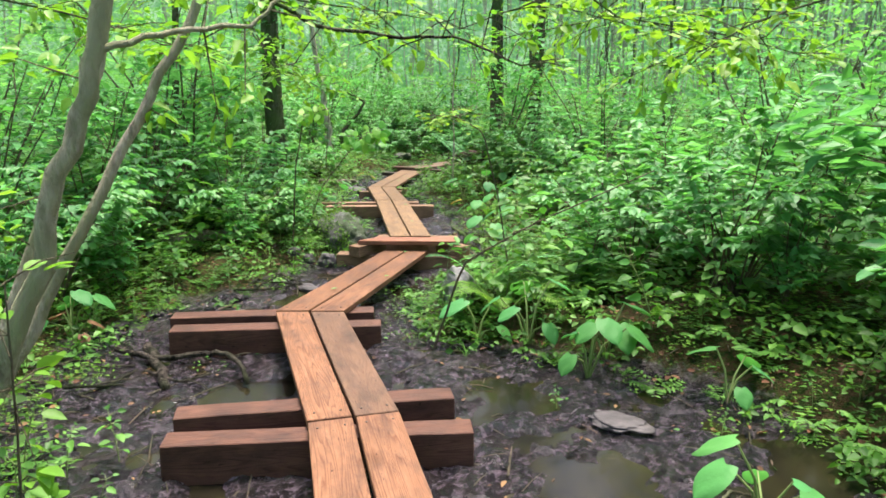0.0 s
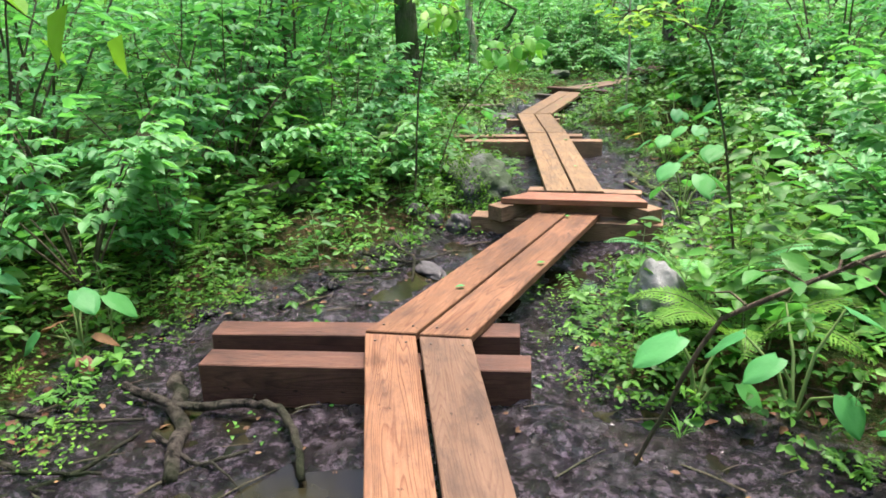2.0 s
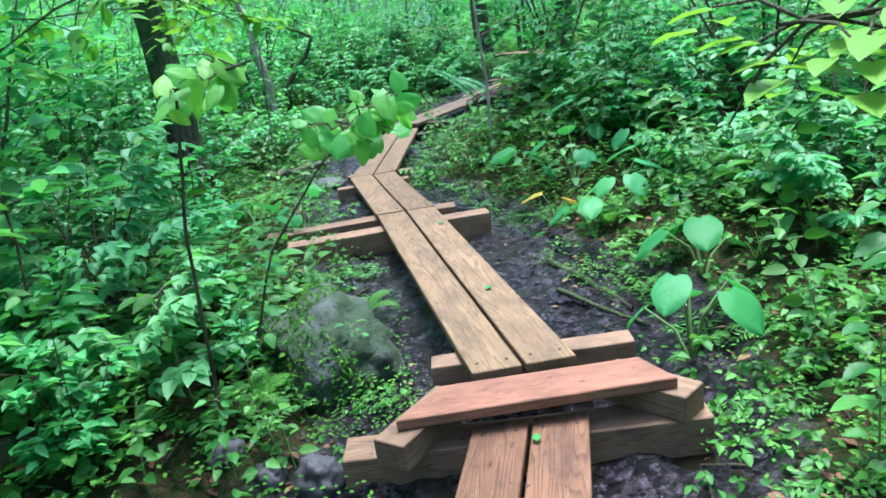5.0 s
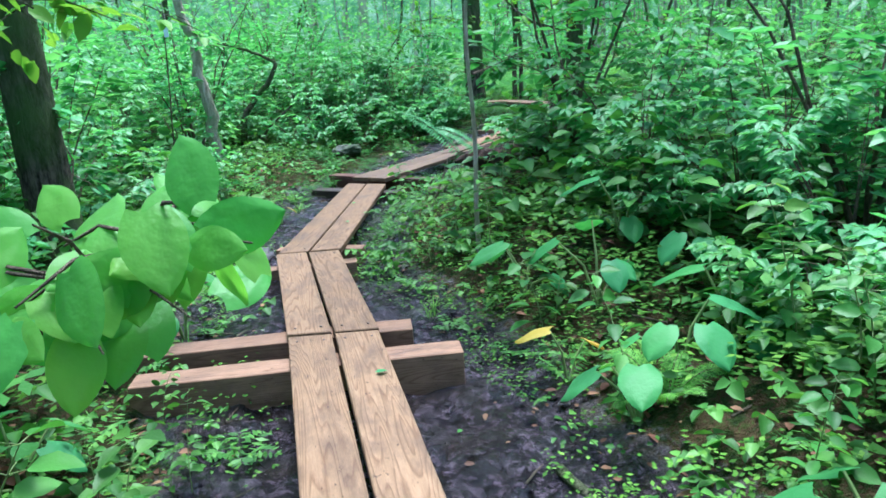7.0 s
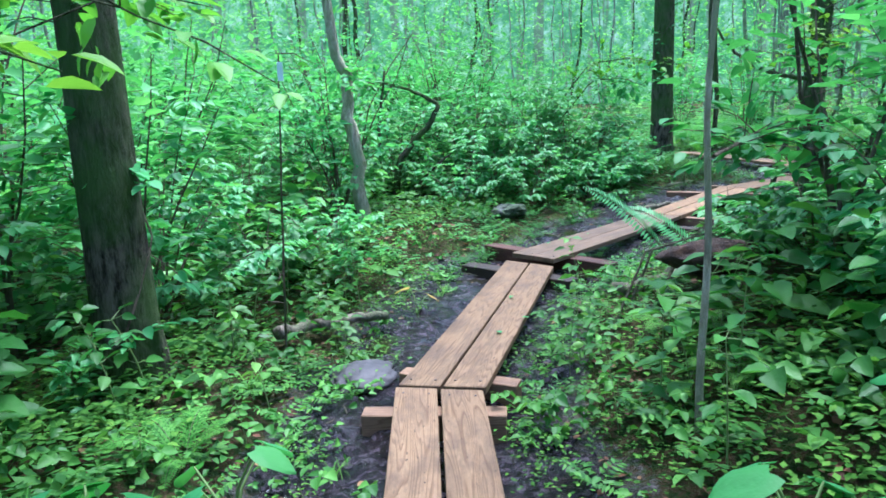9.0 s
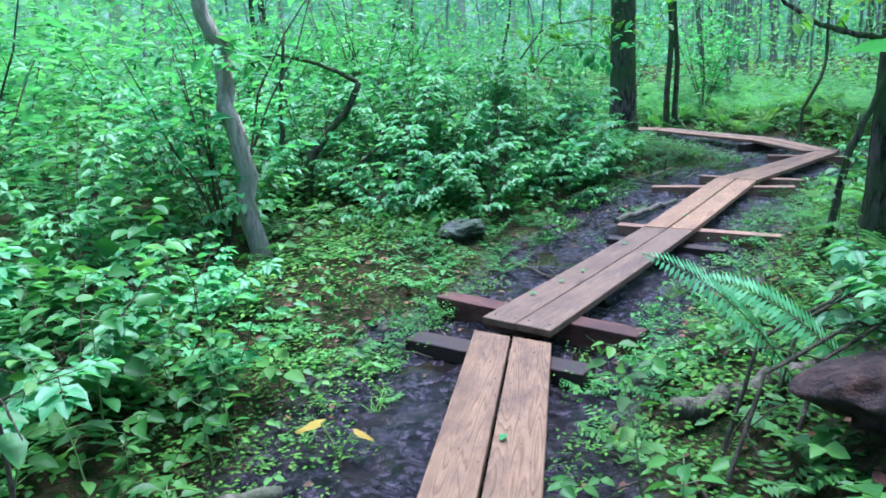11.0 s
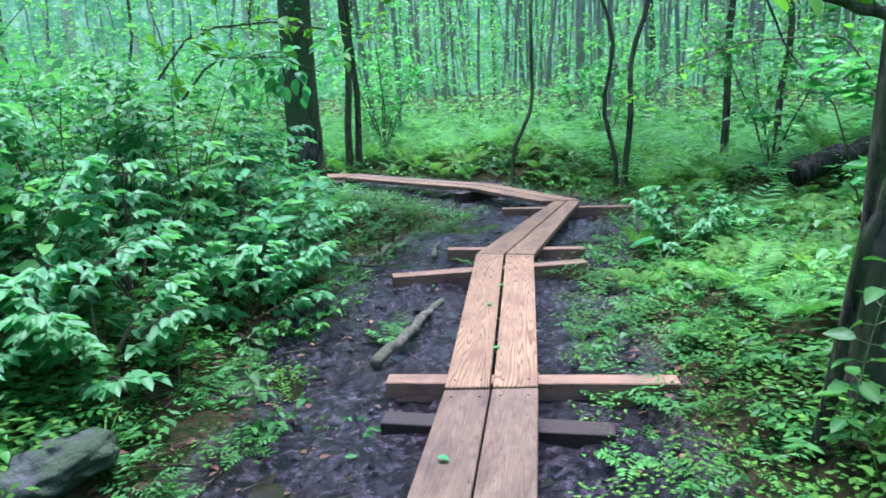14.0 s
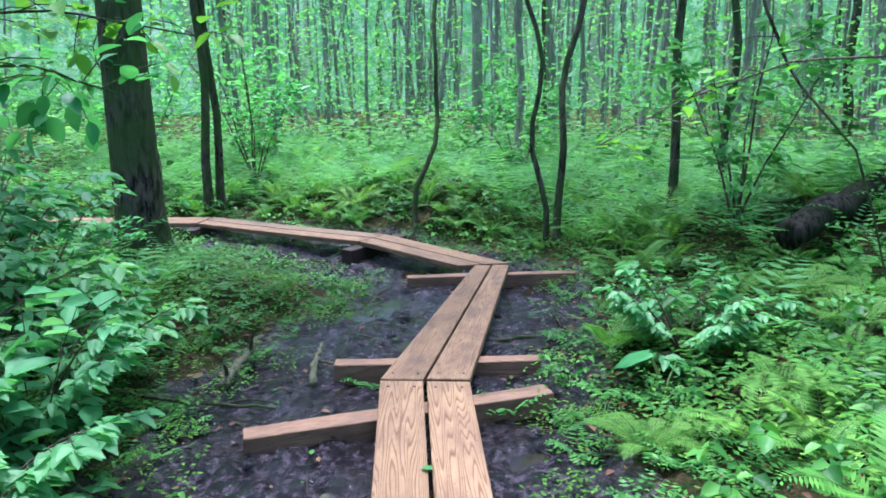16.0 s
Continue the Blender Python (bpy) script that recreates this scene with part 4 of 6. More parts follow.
def turned(vf, m):
    V = np.c_[vf[0], np.ones(len(vf[0]))] @ np.array(m).T
    return V[:, :3], vf[1]


def cabbage(label, x, y, sizes, turn=0.0, s=1.0, material=None):
    """A clump of large round-leaved plants on pale stalks, each leaf a part."""
    thing = tagged(new("marsh_plant"), label, "plant", "broad leaved marsh plants")
    thing.matrix_basis = place(x, y, s, 0, 2)
    for k, (size, rise, out, tilt) in enumerate(sizes):
        a = turn + k * 2.4 + rng.normal(0, 0.2)
        tip = np.array([math.cos(a) * out, math.sin(a) * out, rise])
        st = tube([(0, 0, -0.03), tip * [0.35, 0.35, 0.6], tip], [0.009, 0.007, 0.004], 5)
        stalk = under("stalk", quad_mesh("stalk", *st, STEM, True), thing)
        m = Matrix.Translation(tip) @ Matrix.Rotation(a, 4, "Z") @ Matrix.Rotation(radians(tilt), 4, "Y")
        under("leaf", quad_mesh("leaf", *turned(big_leaf(size, size * 0.8, 0.2), m), material or LEAF_BROAD, True), stalk)
    return thing


def shrub_parts(height, stems, leaves, leaf, wide=0.5, simple=False):
    S, tips = [], []
    for k in range(stems):
        a = k * 2 * math.pi / stems + rng.normal(0, 0.4)
        h = height * rng.uniform(0.7, 1.1)
        d = np.array([math.cos(a), math.sin(a), 0]) * h * wide * rng.uniform(0.3, 1)
        t = np.linspace(0, 1, 6)[:, None]
        P = d * t ** 1.4 + np.array([0, 0, h]) * t - [0, 0, 0.05] + rng.normal(0, 0.02 * h, (6, 3)) * t
        S.append(tube(P, np.linspace(0.011, 0.003, 6) * height / 1.5, 4))
        for j in range(7):
            s = rng.uniform(0.25, 1)
            p = np.array([np.interp(s, np.linspace(0, 1, 6), P[:, q]) for q in range(3)])
            b = rng.uniform(0, 6.28)
            e = np.array([math.cos(b), math.sin(b), rng.uniform(0.0, 0.6)]) * height * rng.uniform(0.12, 0.26)
            S.append(tube([p, p + e], [0.004, 0.0015], 3))
            tips += [(p + e * f, e) for f in (0.3, 0.55, 0.8, 1.0)]
    k = rng.integers(0, len(tips), leaves)
    P = np.array([tips[i][0] for i in k]) + rng.normal(0, 0.035 * height, (leaves, 3)) * [1, 1, 0.6]
    E = unit(np.array([tips[i][1] for i in k]))
    D = unit(E + rng.normal(0, 0.7, (leaves, 3)) * [1, 1, 0.35] + [0, 0, -0.1])
    U = np.tile([0.0, 0, 1], (leaves, 1)) + rng.normal(0, 0.25, (leaves, 3))
    L = leaf * rng.uniform(0.6, 1.25, leaves)
    make = diamonds if simple else blades
    return merged(S), make(P, D, U, L, L * 0.55)


def plant(name, label, category, group, parts, stem_material, leaf_mat, leaf_name="foliage"):
    """A prototype: the stems are the thing, the leaves its part."""
    stem, leaf = parts
    thing = tagged(new(name, quad_mesh(name, *stem, stem_material, True)), label, category, group)
    under(leaf_name, quad_mesh(leaf_name, *leaf, leaf_mat), thing)
    return thing


def scatter_things(protos, spots):
    """Sets copies of the prototypes at (x, y, scale)."""
    used = {}
    for k, (x, y, s) in enumerate(spots):
        q = protos[k % len(protos)]
        m = place(x, y, s)
        if q.name in used:
            copy_thing(q, m)
        else:
            used[q.name] = (q, m)
    for q, m in used.values():
        q.matrix_basis = m


def scatter_joined(name, label, category, variants, spots, material, stem_material=None):
    """One object of many plants that nobody could count."""
    for which, mat_ in ((0, stem_material), (1, material)):
        if mat_ is None:
            continue
        V, F, o = [], [], 0
        state = np.random.default_rng(len(spots))
        Z = ground_z(np.array([q[0] for q in spots]), np.array([q[1] for q in spots]))
        for k, ((x, y, s), z) in enumerate(zip(spots, Z)):
            v, f = variants[k % len(variants)][which]
            a = state.uniform(0, 6.28)
            c, d = math.cos(a) * s, math.sin(a) * s
            V.append(np.stack([v[:, 0] * c - v[:, 1] * d + x, v[:, 0] * d + v[:, 1] * c + y, v[:, 2] * s * state.uniform(0.85, 1.15) + z], 1))
            F.append(f + o)
            o += len(v)
        tagged(new(name if which else name + "_stems", quad_mesh(name, np.concatenate(V), np.concatenate(F), mat_)), label, category, kind="stuff")


# trodden banks where only low sprigs and leaf litter grow
BARE = ((-0.8, 15.75, 0.85, 0.9), (-1.25, 14.6, 0.7, 0.85), (-1.2, 13.7, 0.5, 0.8), (1.0, 14.1, 0.6, 0.8), (1.35, 14.75, 0.4, 0.7), (3.6, 17.75, 1.5, 0.75), (5.2, 17.9, 1.0, 0.7), (1.9, 9.2, 1.6, 0.45), (-1.75, 9.7, 0.9, 0.8), (1.6, 4.4, 0.95, 0.9), (-2.0, 15.0, 1.1, 1.0), (-1.9, 16.3, 0.9, 0.95), (-1.45, 14.9, 0.7, 0.9), (0.3, 9.7, 0.7, 0.85), (0.15, 10.7, 0.5, 0.8), (0.2, 12.3, 0.6, 0.95), (0.0, 11.6, 0.4, 0.8), (0.1, 13.6, 0.8, 0.85), (0.9, 15.0, 0.7, 0.8), (3.6, 21.0, 0.7, 0.8), (1.7, 20.6, 0.6, 0.6))


def grown(x, y):
    share = np.ones_like(x)
    for cx, cy, r, cut in BARE:
        share = share * (1 - cut * smooth(r, r * 0.75, np.hypot(x - cx, y - cy)))
    return share


def spots_in(n, x0, x1, y0, y1, accept, lo, hi, low=False):
    x, y = rng.uniform(x0, x1, n), rng.uniform(y0, y1, n)
    out, mid, side = beside(x, y)
    share = 0.75 + 0.25 * grown(x, y) if low else grown(x, y)
    keep = rng.uniform(0, 1, n) < accept(x, y, out, mid, side) * share
    x, y, out, mid = x[keep], y[keep], out[keep], mid[keep]
    s = rng.uniform(lo, hi, len(x)) * (0.55 + 0.45 * smooth(0.0, 0.9, out))
    order = np.argsort(out)
    return [(float(x[i]), float(y[i]), float(s[i])) for i in order]


# open fern floor ahead at the end of the walk; denser shrubs before
def open_floor(x, y):
    return smooth(12.6, 14.4, y + 0.35 * x) * smooth(-1.5, 0.2, x - 0.3 * (y - 20))


def three_leaved(n, reach, leaf):
    """A low patch of plants with three leaflets on each stalk."""
    S, B, D, L = [], [], [], []
    for _ in range(n):
        a, r, h = rng.uniform(0, 6.28), reach * math.sqrt(rng.uniform(0.02, 1)), rng.uniform(0.05, 0.2)
        foot = np.array([r * math.cos(a) * 0.75, r * math.sin(a) * 0.75, -0.03])
        top = np.array([r * math.cos(a), r * math.sin(a), h])
        S.append(tube([foot, top], [0.002, 0.0013], 3))
        turn = rng.uniform(0, 6.28)
        for k in (0, 2.0, -2.0):
            B.append(top)
            D.append((math.cos(turn + k), math.sin(turn + k), rng.uniform(-0.35, 0.1)))
            L.append(leaf * rng.uniform(0.75, 1.25))
    L = np.array(L)
    return merged(S), blades(B, D, np.tile([0.0, 0, 1], (len(B), 1)) + rng.normal(0, 0.4, (len(B), 3)), L, L * 0.78)


def lacy(n, height, leaf):
    """A low feathery plant: stalks with finely cut side leaves."""
    S, B, D, U, L = [], [], [], [], []
    for k in range(n):
        a = k * 6.28 / n + rng.normal(0, 0.3)
        R = arc((0, 0, -0.02), (math.cos(a), math.sin(a)), height * rng.uniform(0.8, 1.3), height * rng.uniform(0.4, 0.8), height * 0.8, 8)
        S.append(tube(R, np.linspace(0.002, 0.001, 8), 3))
        side = np.array([-math.sin(a), math.cos(a), 0])
        for j in range(1, 8):
            for s in (1, -1):
                B.append(R[j])
                D.append(side * s + np.array([math.cos(a), math.sin(a), 0]) * 0.5 + [0, 0, rng.uniform(-0.3, 0.1)])
                U.append((rng.normal(0, 0.2), rng.normal(0, 0.2), 1))
                L.append(leaf * math.sin(0.5 + 2.4 * j / 8))
    L = np.array(L)
    return merged(S), diamonds(B, D, U, L, L * 0.36)


covers = [cover_parts(14, 0.22, 0.05), three_leaved(6, 0.2, 0.06), cover_parts(14, 0.2, 0.06), three_leaved(5, 0.2, 0.075), lacy(5, 0.2, 0.075), lacy(6, 0.26, 0.085)]
spots = spots_in(12500, -5, 8, 0, 26, lambda x, y, o, m, s: np.where(o > -0.12, np.exp(-np.maximum(o, 0) / 2.2) * 0.8, 0.02 * (m > 0.33)), 0.7, 1.4, True)
ferny = [float(open_floor(x, y)) > rng.uniform(0.1, 0.6) for x, y, s in spots]
scatter_joined("ground_cover", "low green leafy plants spread over damp litter", "undergrowth", covers, [q for q, f in zip(spots, ferny) if not f], LEAF_HERB)
scatter_joined("lacy_cover", "low feathery green plants over leaf litter", "undergrowth", [lacy(7, 0.2, 0.055), lacy(8, 0.27, 0.065), lacy(7, 0.22, 0.07), covers[1]], [q for q, f in zip(spots, ferny) if f], LEAF_HERB)

herbs = [herb_parts(h, n, l) for h, n, l in ((0.32, 5, 0.09), (0.46, 7, 0.095), (0.55, 8, 0.10), (0.42, 5, 0.14), (0.7, 8, 0.11))] + [lacy(7, 0.42, 0.13), lacy(8, 0.5, 0.12)]
spots = spots_in(6500, -5, 8, -1, 26, lambda x, y, o, m, s: np.where((o > 0.02) & (o < 3.2), 0.62, 0) * (1 - 0.92 * open_floor(x, y)), 0.7, 1.4)
protos = [plant("leafy_herb", "upright green herb with paired oval leaves", "herb", "leafy herbs", q, STEM, LEAF_HERB) for q in herbs[:5]]
scatter_things(protos, spots[:290])
scatter_joined("undergrowth", "dense green leafy herbs on the forest floor", "undergrowth", herbs, spots[290:], LEAF_HERB)


def mass_parts(height, n, leaf):
    """A loose head of larger leaves for plants further off."""
    t = rng.uniform(0.25, 1, n)
    a = rng.uniform(0, 6.28, n)
    P = np.stack([0.28 * np.cos(a) * rng.uniform(0.2, 1, n), 0.28 * np.sin(a) * rng.uniform(0.2, 1, n), height * t], 1)
    D = np.stack([np.cos(a), np.sin(a), rng.uniform(-0.3, 0.2, n)], 1)
    U = np.tile([0.0, 0, 1], (n, 1)) + rng.normal(0, 0.25, (n, 3))
    L = leaf * rng.uniform(0.6, 1.3, n)
    return tube([(0, 0, 0), (0, 0, height)], [0.004, 0.002], 3), diamonds(P, D, U, L, L * 0.65)


masses = [mass_parts(h, 34, 0.115) for h in (0.5, 0.7, 0.9)]
spots = spots_in(9000, -14, 16, -5, 34, lambda x, y, o, m, s: np.where(o > 2.6, np.exp(-np.maximum(o - 4, 0) / 8) * 0.8, 0) * (1 - 0.4 * open_floor(x, y)), 0.8, 1.3)
scatter_joined("low_growth", "dense low green plants under the trees", "undergrowth", masses, spots, LEAF_FAR)

ferns = [fern_parts(n, l) for n, l in ((7, 0.55), (6, 0.7), (8, 0.8))]
fine_ferns = [fern_parts(n, l, True, 24) for n, l in ((6, 0.6), (7, 0.72))]
spots = spots_in(2200, -7, 13, 0, 32, lambda x, y, o, m, s: np.where(o > 0.2, 0.10 + 0.85 * open_floor(x, y) * (s > 0), 0), 0.42, 0.95)
protos = [plant("fern", "arching green fern with feathery fronds", "fern", "ferns", q, STEM, LEAF_FERN, "fronds") for q in fine_ferns]
scatter_things(protos, spots[:26])
protos = [plant("fern", "arching green fern with feathery fronds", "fern", "ferns", q, STEM, LEAF_FERN, "fronds") for q in ferns]
scatter_things(protos, spots[26:280])
far_ferns = [fern_parts(n, l, False, 10) for n, l in ((5, 0.7), (5, 0.85), (6, 0.95))]
beyond = spots_in(5200, 1, 20, 17, 40, lambda x, y, o, m, s: np.where(o > 0.9, 0.55 * open_floor(x, y) * smooth(30, 14, y - 17 + 0.5 * np.abs(x - 8)), 0), 0.7, 1.15)
scatter_joined("fern_floor", "spread of green ferns under the trees", "ferns", far_ferns, spots[280:900] + beyond[:1100], LEAF_FAR)

sprigs = [cover_parts(22, 0.16, 0.035) for _ in range(4)]
spots = spots_in(26000, -4, 6.5, 1.5, 23.5, lambda x, y, o, m, s: np.where((o > -0.22) & (o < 1.7), 0.2 + 0.5 * (fbm(x * 1.3, y * 1.3, 91, 3) > -0.02), 0), 0.7, 1.5, True)
scatter_joined("moss_sprigs", "tiny green sprigs and moss on damp ground", "undergrowth", [((None, None), diamonds(q[1][0].reshape(-1, 6, 3)[:, 0], q[1][0].reshape(-1, 6, 3)[:, 3] - q[1][0].reshape(-1, 6, 3)[:, 0], [(0, 0, 1)] * 22, 0.034, 0.02)) for q in sprigs], spots, LEAF_MOSS)

tufts = [grass_parts(16, 0.3), grass_parts(12, 0.4)]
spots = spots_in(900, -4, 6, 0.5, 24, lambda x, y, o, m, s: np.where((o > -0.2) & (o < 1.2), 0.5, 0), 0.6, 1.1, True)[:260]
for k, (x, y, s) in enumerate(spots):
    if k < 2:
        proto = tagged(new("grass_tuft", quad_mesh("grass_tuft", *tufts[k], LEAF_FERN)), "tuft of thin arching green blades", "grass", "grass tufts")
        proto.matrix_basis = Matrix.Identity(4)
        first = [proto] if k == 0 else first + [proto]
    else:
        copy_thing(first[k % 2], place(x, y, s))
for q, (x, y, s) in zip(first, spots):
    q.matrix_basis = place(x, y, s)

shrubs = [shrub_parts(h, n, l, q) for h, n, l, q in ((1.25, 5, 290, 0.11), (1.7, 5, 390, 0.12), (2.2, 6, 450, 0.125))]
spots = spots_in(1500, -9, 12, -4, 28, lambda x, y, o, m, s: np.where((o > 0.9) & (m > 1.6), 0.30, 0) * (1 - 0.9 * open_floor(x, y)), 0.75, 1.15)
protos = [plant("shrub", "leafy woodland shrub with thin stems", "shrub", "woodland shrubs", q, TWIG, LEAF_SHRUB) for q in shrubs]
scatter_things(protos, spots[:200])
far_shrubs = [shrub_parts(h, 5, 230, 0.19, simple=True) for h in (1.6, 2.3, 3.0)]
more = spots_in(1700, -24, 26, -12, 44, lambda x, y, o, m, s: np.where(o > 6.0, 0.42, 0) * (1 - 0.75 * open_floor(x, y)), 0.8, 1.3)
scatter_joined("thicket", "dense green shrubs between the trees", "shrubs", far_shrubs, spots[200:] + more, LEAF_FAR)


# high leaf layer between the trunks, further off
def leaf_layer(name, label, n, x0, x1, y0, y1, z0, z1, leaf, near, material):
    x, y = rng.uniform(x0, x1, n), rng.uniform(y0, y1, n)
    mid = beside(x, y)[1]
    z = z0 + (z1 - z0) * rng.uniform(0, 1, n) ** 1.3
    clump = fbm(x * 0.55 + z * 0.2, y * 0.55 + z * 0.5, 41, 3)
    keep = (mid > near) & (clump > -0.03)
    P = np.stack([x, y, z], 1)[keep]
    m = len(P)
    D = unit(rng.normal(0, 1, (m, 3)) * [1, 1, 0.4])
    U = np.tile([0.0, 0, 1], (m, 1)) + rng.normal(0, 0.3, (m, 3))
    L = leaf * rng.uniform(0.6, 1.3, m)
    tagged(new(name, quad_mesh(name, *diamonds(P, D, U, L, L * 0.62), material)), label, "foliage", kind="stuff")


leaf_layer("sapling_foliage", "thin bright leaves of young trees", 130000, -14, 16, 1, 34, 1.2, 4.8, 0.10, 2.8, LEAF_FAR)
leaf_layer("far_foliage", "pale green foliage of the distant wood", 170000, -40, 46, -8, 58, 0.2, 9.0, 0.2, 11.0, LEAF_FAR)

# ---- more trees ----
tree_spots = []
for k in range(1500):
    x, y = rng.uniform(-38, 42), rng.uniform(-26, 58)
    out, mid, side = [float(v[0]) for v in beside(np.array([x]), np.array([y]))]
    gap = 1.1 if mid > 11 else 2.2
    if mid < 7.0 or (mid < 9.5 and len(tree_spots) > 14) or any((x - a) ** 2 + (y - c) ** 2 < gap ** 2 for a, c in tree_spots):
        continue
    if len(tree_spots) < 280:
        tree_spots.append((x, y))
kinds = []
for k in range(10):
    thick = (0.04, 0.06, 0.075, 0.045, 0.10, 0.035, 0.06, 0.12, 0.03, 0.08)[k]
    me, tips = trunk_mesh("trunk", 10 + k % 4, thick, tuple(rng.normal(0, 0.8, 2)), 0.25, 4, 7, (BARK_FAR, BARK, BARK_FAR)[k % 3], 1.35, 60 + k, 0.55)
    thing = tagged(new("tree"), "slim grey trunk of a tall woodland tree", "tree", "trees of the wood beyond")
    under("trunk", me, thing)
    under("crown", FAR_CROWNS[k % 3], thing, at=Matrix.Translation(Vector(tips[0])) @ Matrix.Diagonal((1.5, 1.5, 1.7, 1)))
    kinds.append(thing)
for k, (x, y) in enumerate(tree_spots[10:]):
    copy_thing(kinds[k % 10], pose(x, y, gz(x, y), rz=rng.uniform(0, 360)))
for q, (x, y) in zip(kinds, tree_spots):
    q.matrix_basis = pose(x, y, gz(x, y))


poles = []
for k in range(330):
    a, d = rng.uniform(-0.3, 1.35), rng.uniform(13, 38)
    x, y = 1.5 + d * math.cos(a), 15 + d * math.sin(a)
    h, r = rng.uniform(7, 12), rng.uniform(0.02, 0.065)
    lean, t = rng.normal(0, 0.5, 2), np.linspace(0, 1, 7)
    P = np.stack([x + lean[0] * t + 0.1 * np.sin(t * 7 + k), y + lean[1] * t, gz(x, y) - 0.1 + h * t], 1)
    poles.append(tube(P, r * (1 - 0.5 * t), 5))
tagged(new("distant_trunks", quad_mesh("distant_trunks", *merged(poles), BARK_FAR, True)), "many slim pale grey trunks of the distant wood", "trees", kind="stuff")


# ---- boughs, saplings and plants with a place of their own ----
def line_through(points, n):
    P = np.array(points, float)
    k = np.linspace(0, len(P) - 1, n)
    return np.stack([np.interp(k, np.arange(len(P)), P[:, q]) for q in range(3)], 1)


def bough(name, label, category, points, r0, r1, leaves, leaf, material, reach=0.25, bark=TWIG, twigs=10, start=0.2, wide=0.6, flat=0.0, broad=False):
    """A woody stem with side twigs and leaves."""
    P = line_through(points, 4 * len(points))
    P[1:-1] += rng.normal(0, r0 * 0.2, (len(P) - 2, 3))
    pieces = [tube(np.concatenate([P, P[-1:] + 1e-3]), np.concatenate([np.linspace(r0, r1, len(P)), [1e-4]]), 8)]
    B, D = [], []
    for _ in range(twigs):
        i = rng.integers(int(start * len(P)), len(P))
        d = unit(rng.normal(0, 1, 3) * [1, 1, 0.45]) * reach * rng.uniform(0.5, 1.2)
        q = np.array([P[i], P[i] + d * 0.5 + [0, 0, 0.02], P[i] + d])
        pieces.append(tube(q, [max(r1 * 0.8, 0.003), 0.003, 0.0015], 4))
        m = max(1, leaves // max(twigs, 1))
        f = rng.uniform(0.25, 1.1, m)[:, None]
        B.append(P[i] + d * f + rng.normal(0, 0.02, (m, 3)))
        D.append(np.tile(unit(d), (m, 1)) + rng.normal(0, 0.6, (m, 3)) * [1, 1, 0.4])
    thing = tagged(new(name, quad_mesh(name, *pieces[0], bark, True)), label, category)
    if twigs:
        tagged(under("side_growth", quad_mesh("side_growth", *merged(pieces[1:]), bark, True), thing), kind="stuff")
    if leaves:
        B, D = np.concatenate(B), np.concatenate(D)
        L = leaf * rng.uniform(0.65, 1.2, len(B))
        D = D * [1, 1, 1 - flat]
        U = np.tile([0.0, 0, 1], (len(B), 1)) + rng.normal(0, 0.3 * (1 - flat), (len(B), 3))
        vf = fine_blades(B, D, U, L, L * wide, 0.14)
        if broad:
            hung = []
            for p, s in zip(B, L):
                n = Vector((rng.normal(0.15, 0.35), rng.normal(-0.75, 0.25), rng.normal(0.6, 0.25))).normalized()
                d = n.cross(Vector((rng.normal(0, 1), rng.normal(0, 0.4), rng.normal(0, 0.5)))).normalized()
                m = Matrix((d, n.cross(d), n)).transposed().to_4x4()
                hung.append(turned(big_leaf(s, s * wide, 0.15), Matrix.Translation(p) @ m))
            vf = merged(hung)
        under("foliage", quad_mesh("foliage", *vf, material, broad), thing)
    return thing


def stems_of(name, label, category, lines, material, leaves=0, leaf=0.08, leaf_mat=None, reach=0.2, twigs=14):
    """A plant with several woody stems: each line is (points, thick end, thin end)."""
    thing = tagged(new(name), label, category)
    for pts, r0, r1 in lines:
        P = line_through(pts, 4 * len(pts))
        P[1:-1] += rng.normal(0, r0 * 0.25, (len(P) - 2, 3))
        under("stem", quad_mesh("stem", *tube(np.concatenate([P, P[-1:] + 1e-3]), np.concatenate([np.linspace(r0, r1, len(P)), [1e-4]]), 9), material, True), thing)
    if leaves:
        S, B, D = [], [], []
        for _ in range(twigs):
            pts, r0, r1 = lines[rng.integers(len(lines))]
            P = line_through(pts, 12)
            p = P[rng.integers(4, 12)]
            d = unit(rng.normal(0, 1, 3) * [1, 1, 0.5]) * reach * rng.uniform(0.5, 1.2)
            S.append(tube([p, p + d * 0.5, p + d], [0.004, 0.003, 0.0015], 4))
            m = leaves // twigs
            B.append(p + d * rng.uniform(0.3, 1.1, m)[:, None] + rng.normal(0, 0.03, (m, 3)))
            D.append(np.tile(unit(d), (m, 1)) + rng.normal(0, 0.6, (m, 3)) * [1, 1, 0.4])
        tagged(under("side_growth", quad_mesh("side_growth", *merged(S), TWIG, True), thing), kind="stuff")
        B, D = np.concatenate(B), np.concatenate(D)
        L = leaf * rng.uniform(0.65, 1.2, len(B))
        U = np.tile([0.0, 0, 1], (len(B), 1)) + rng.normal(0, 0.3, (len(B), 3))
        under("foliage", quad_mesh("foliage", *blades(B, D, U, L, L * 0.58), leaf_mat or LEAF_SHRUB), thing)
    return thing


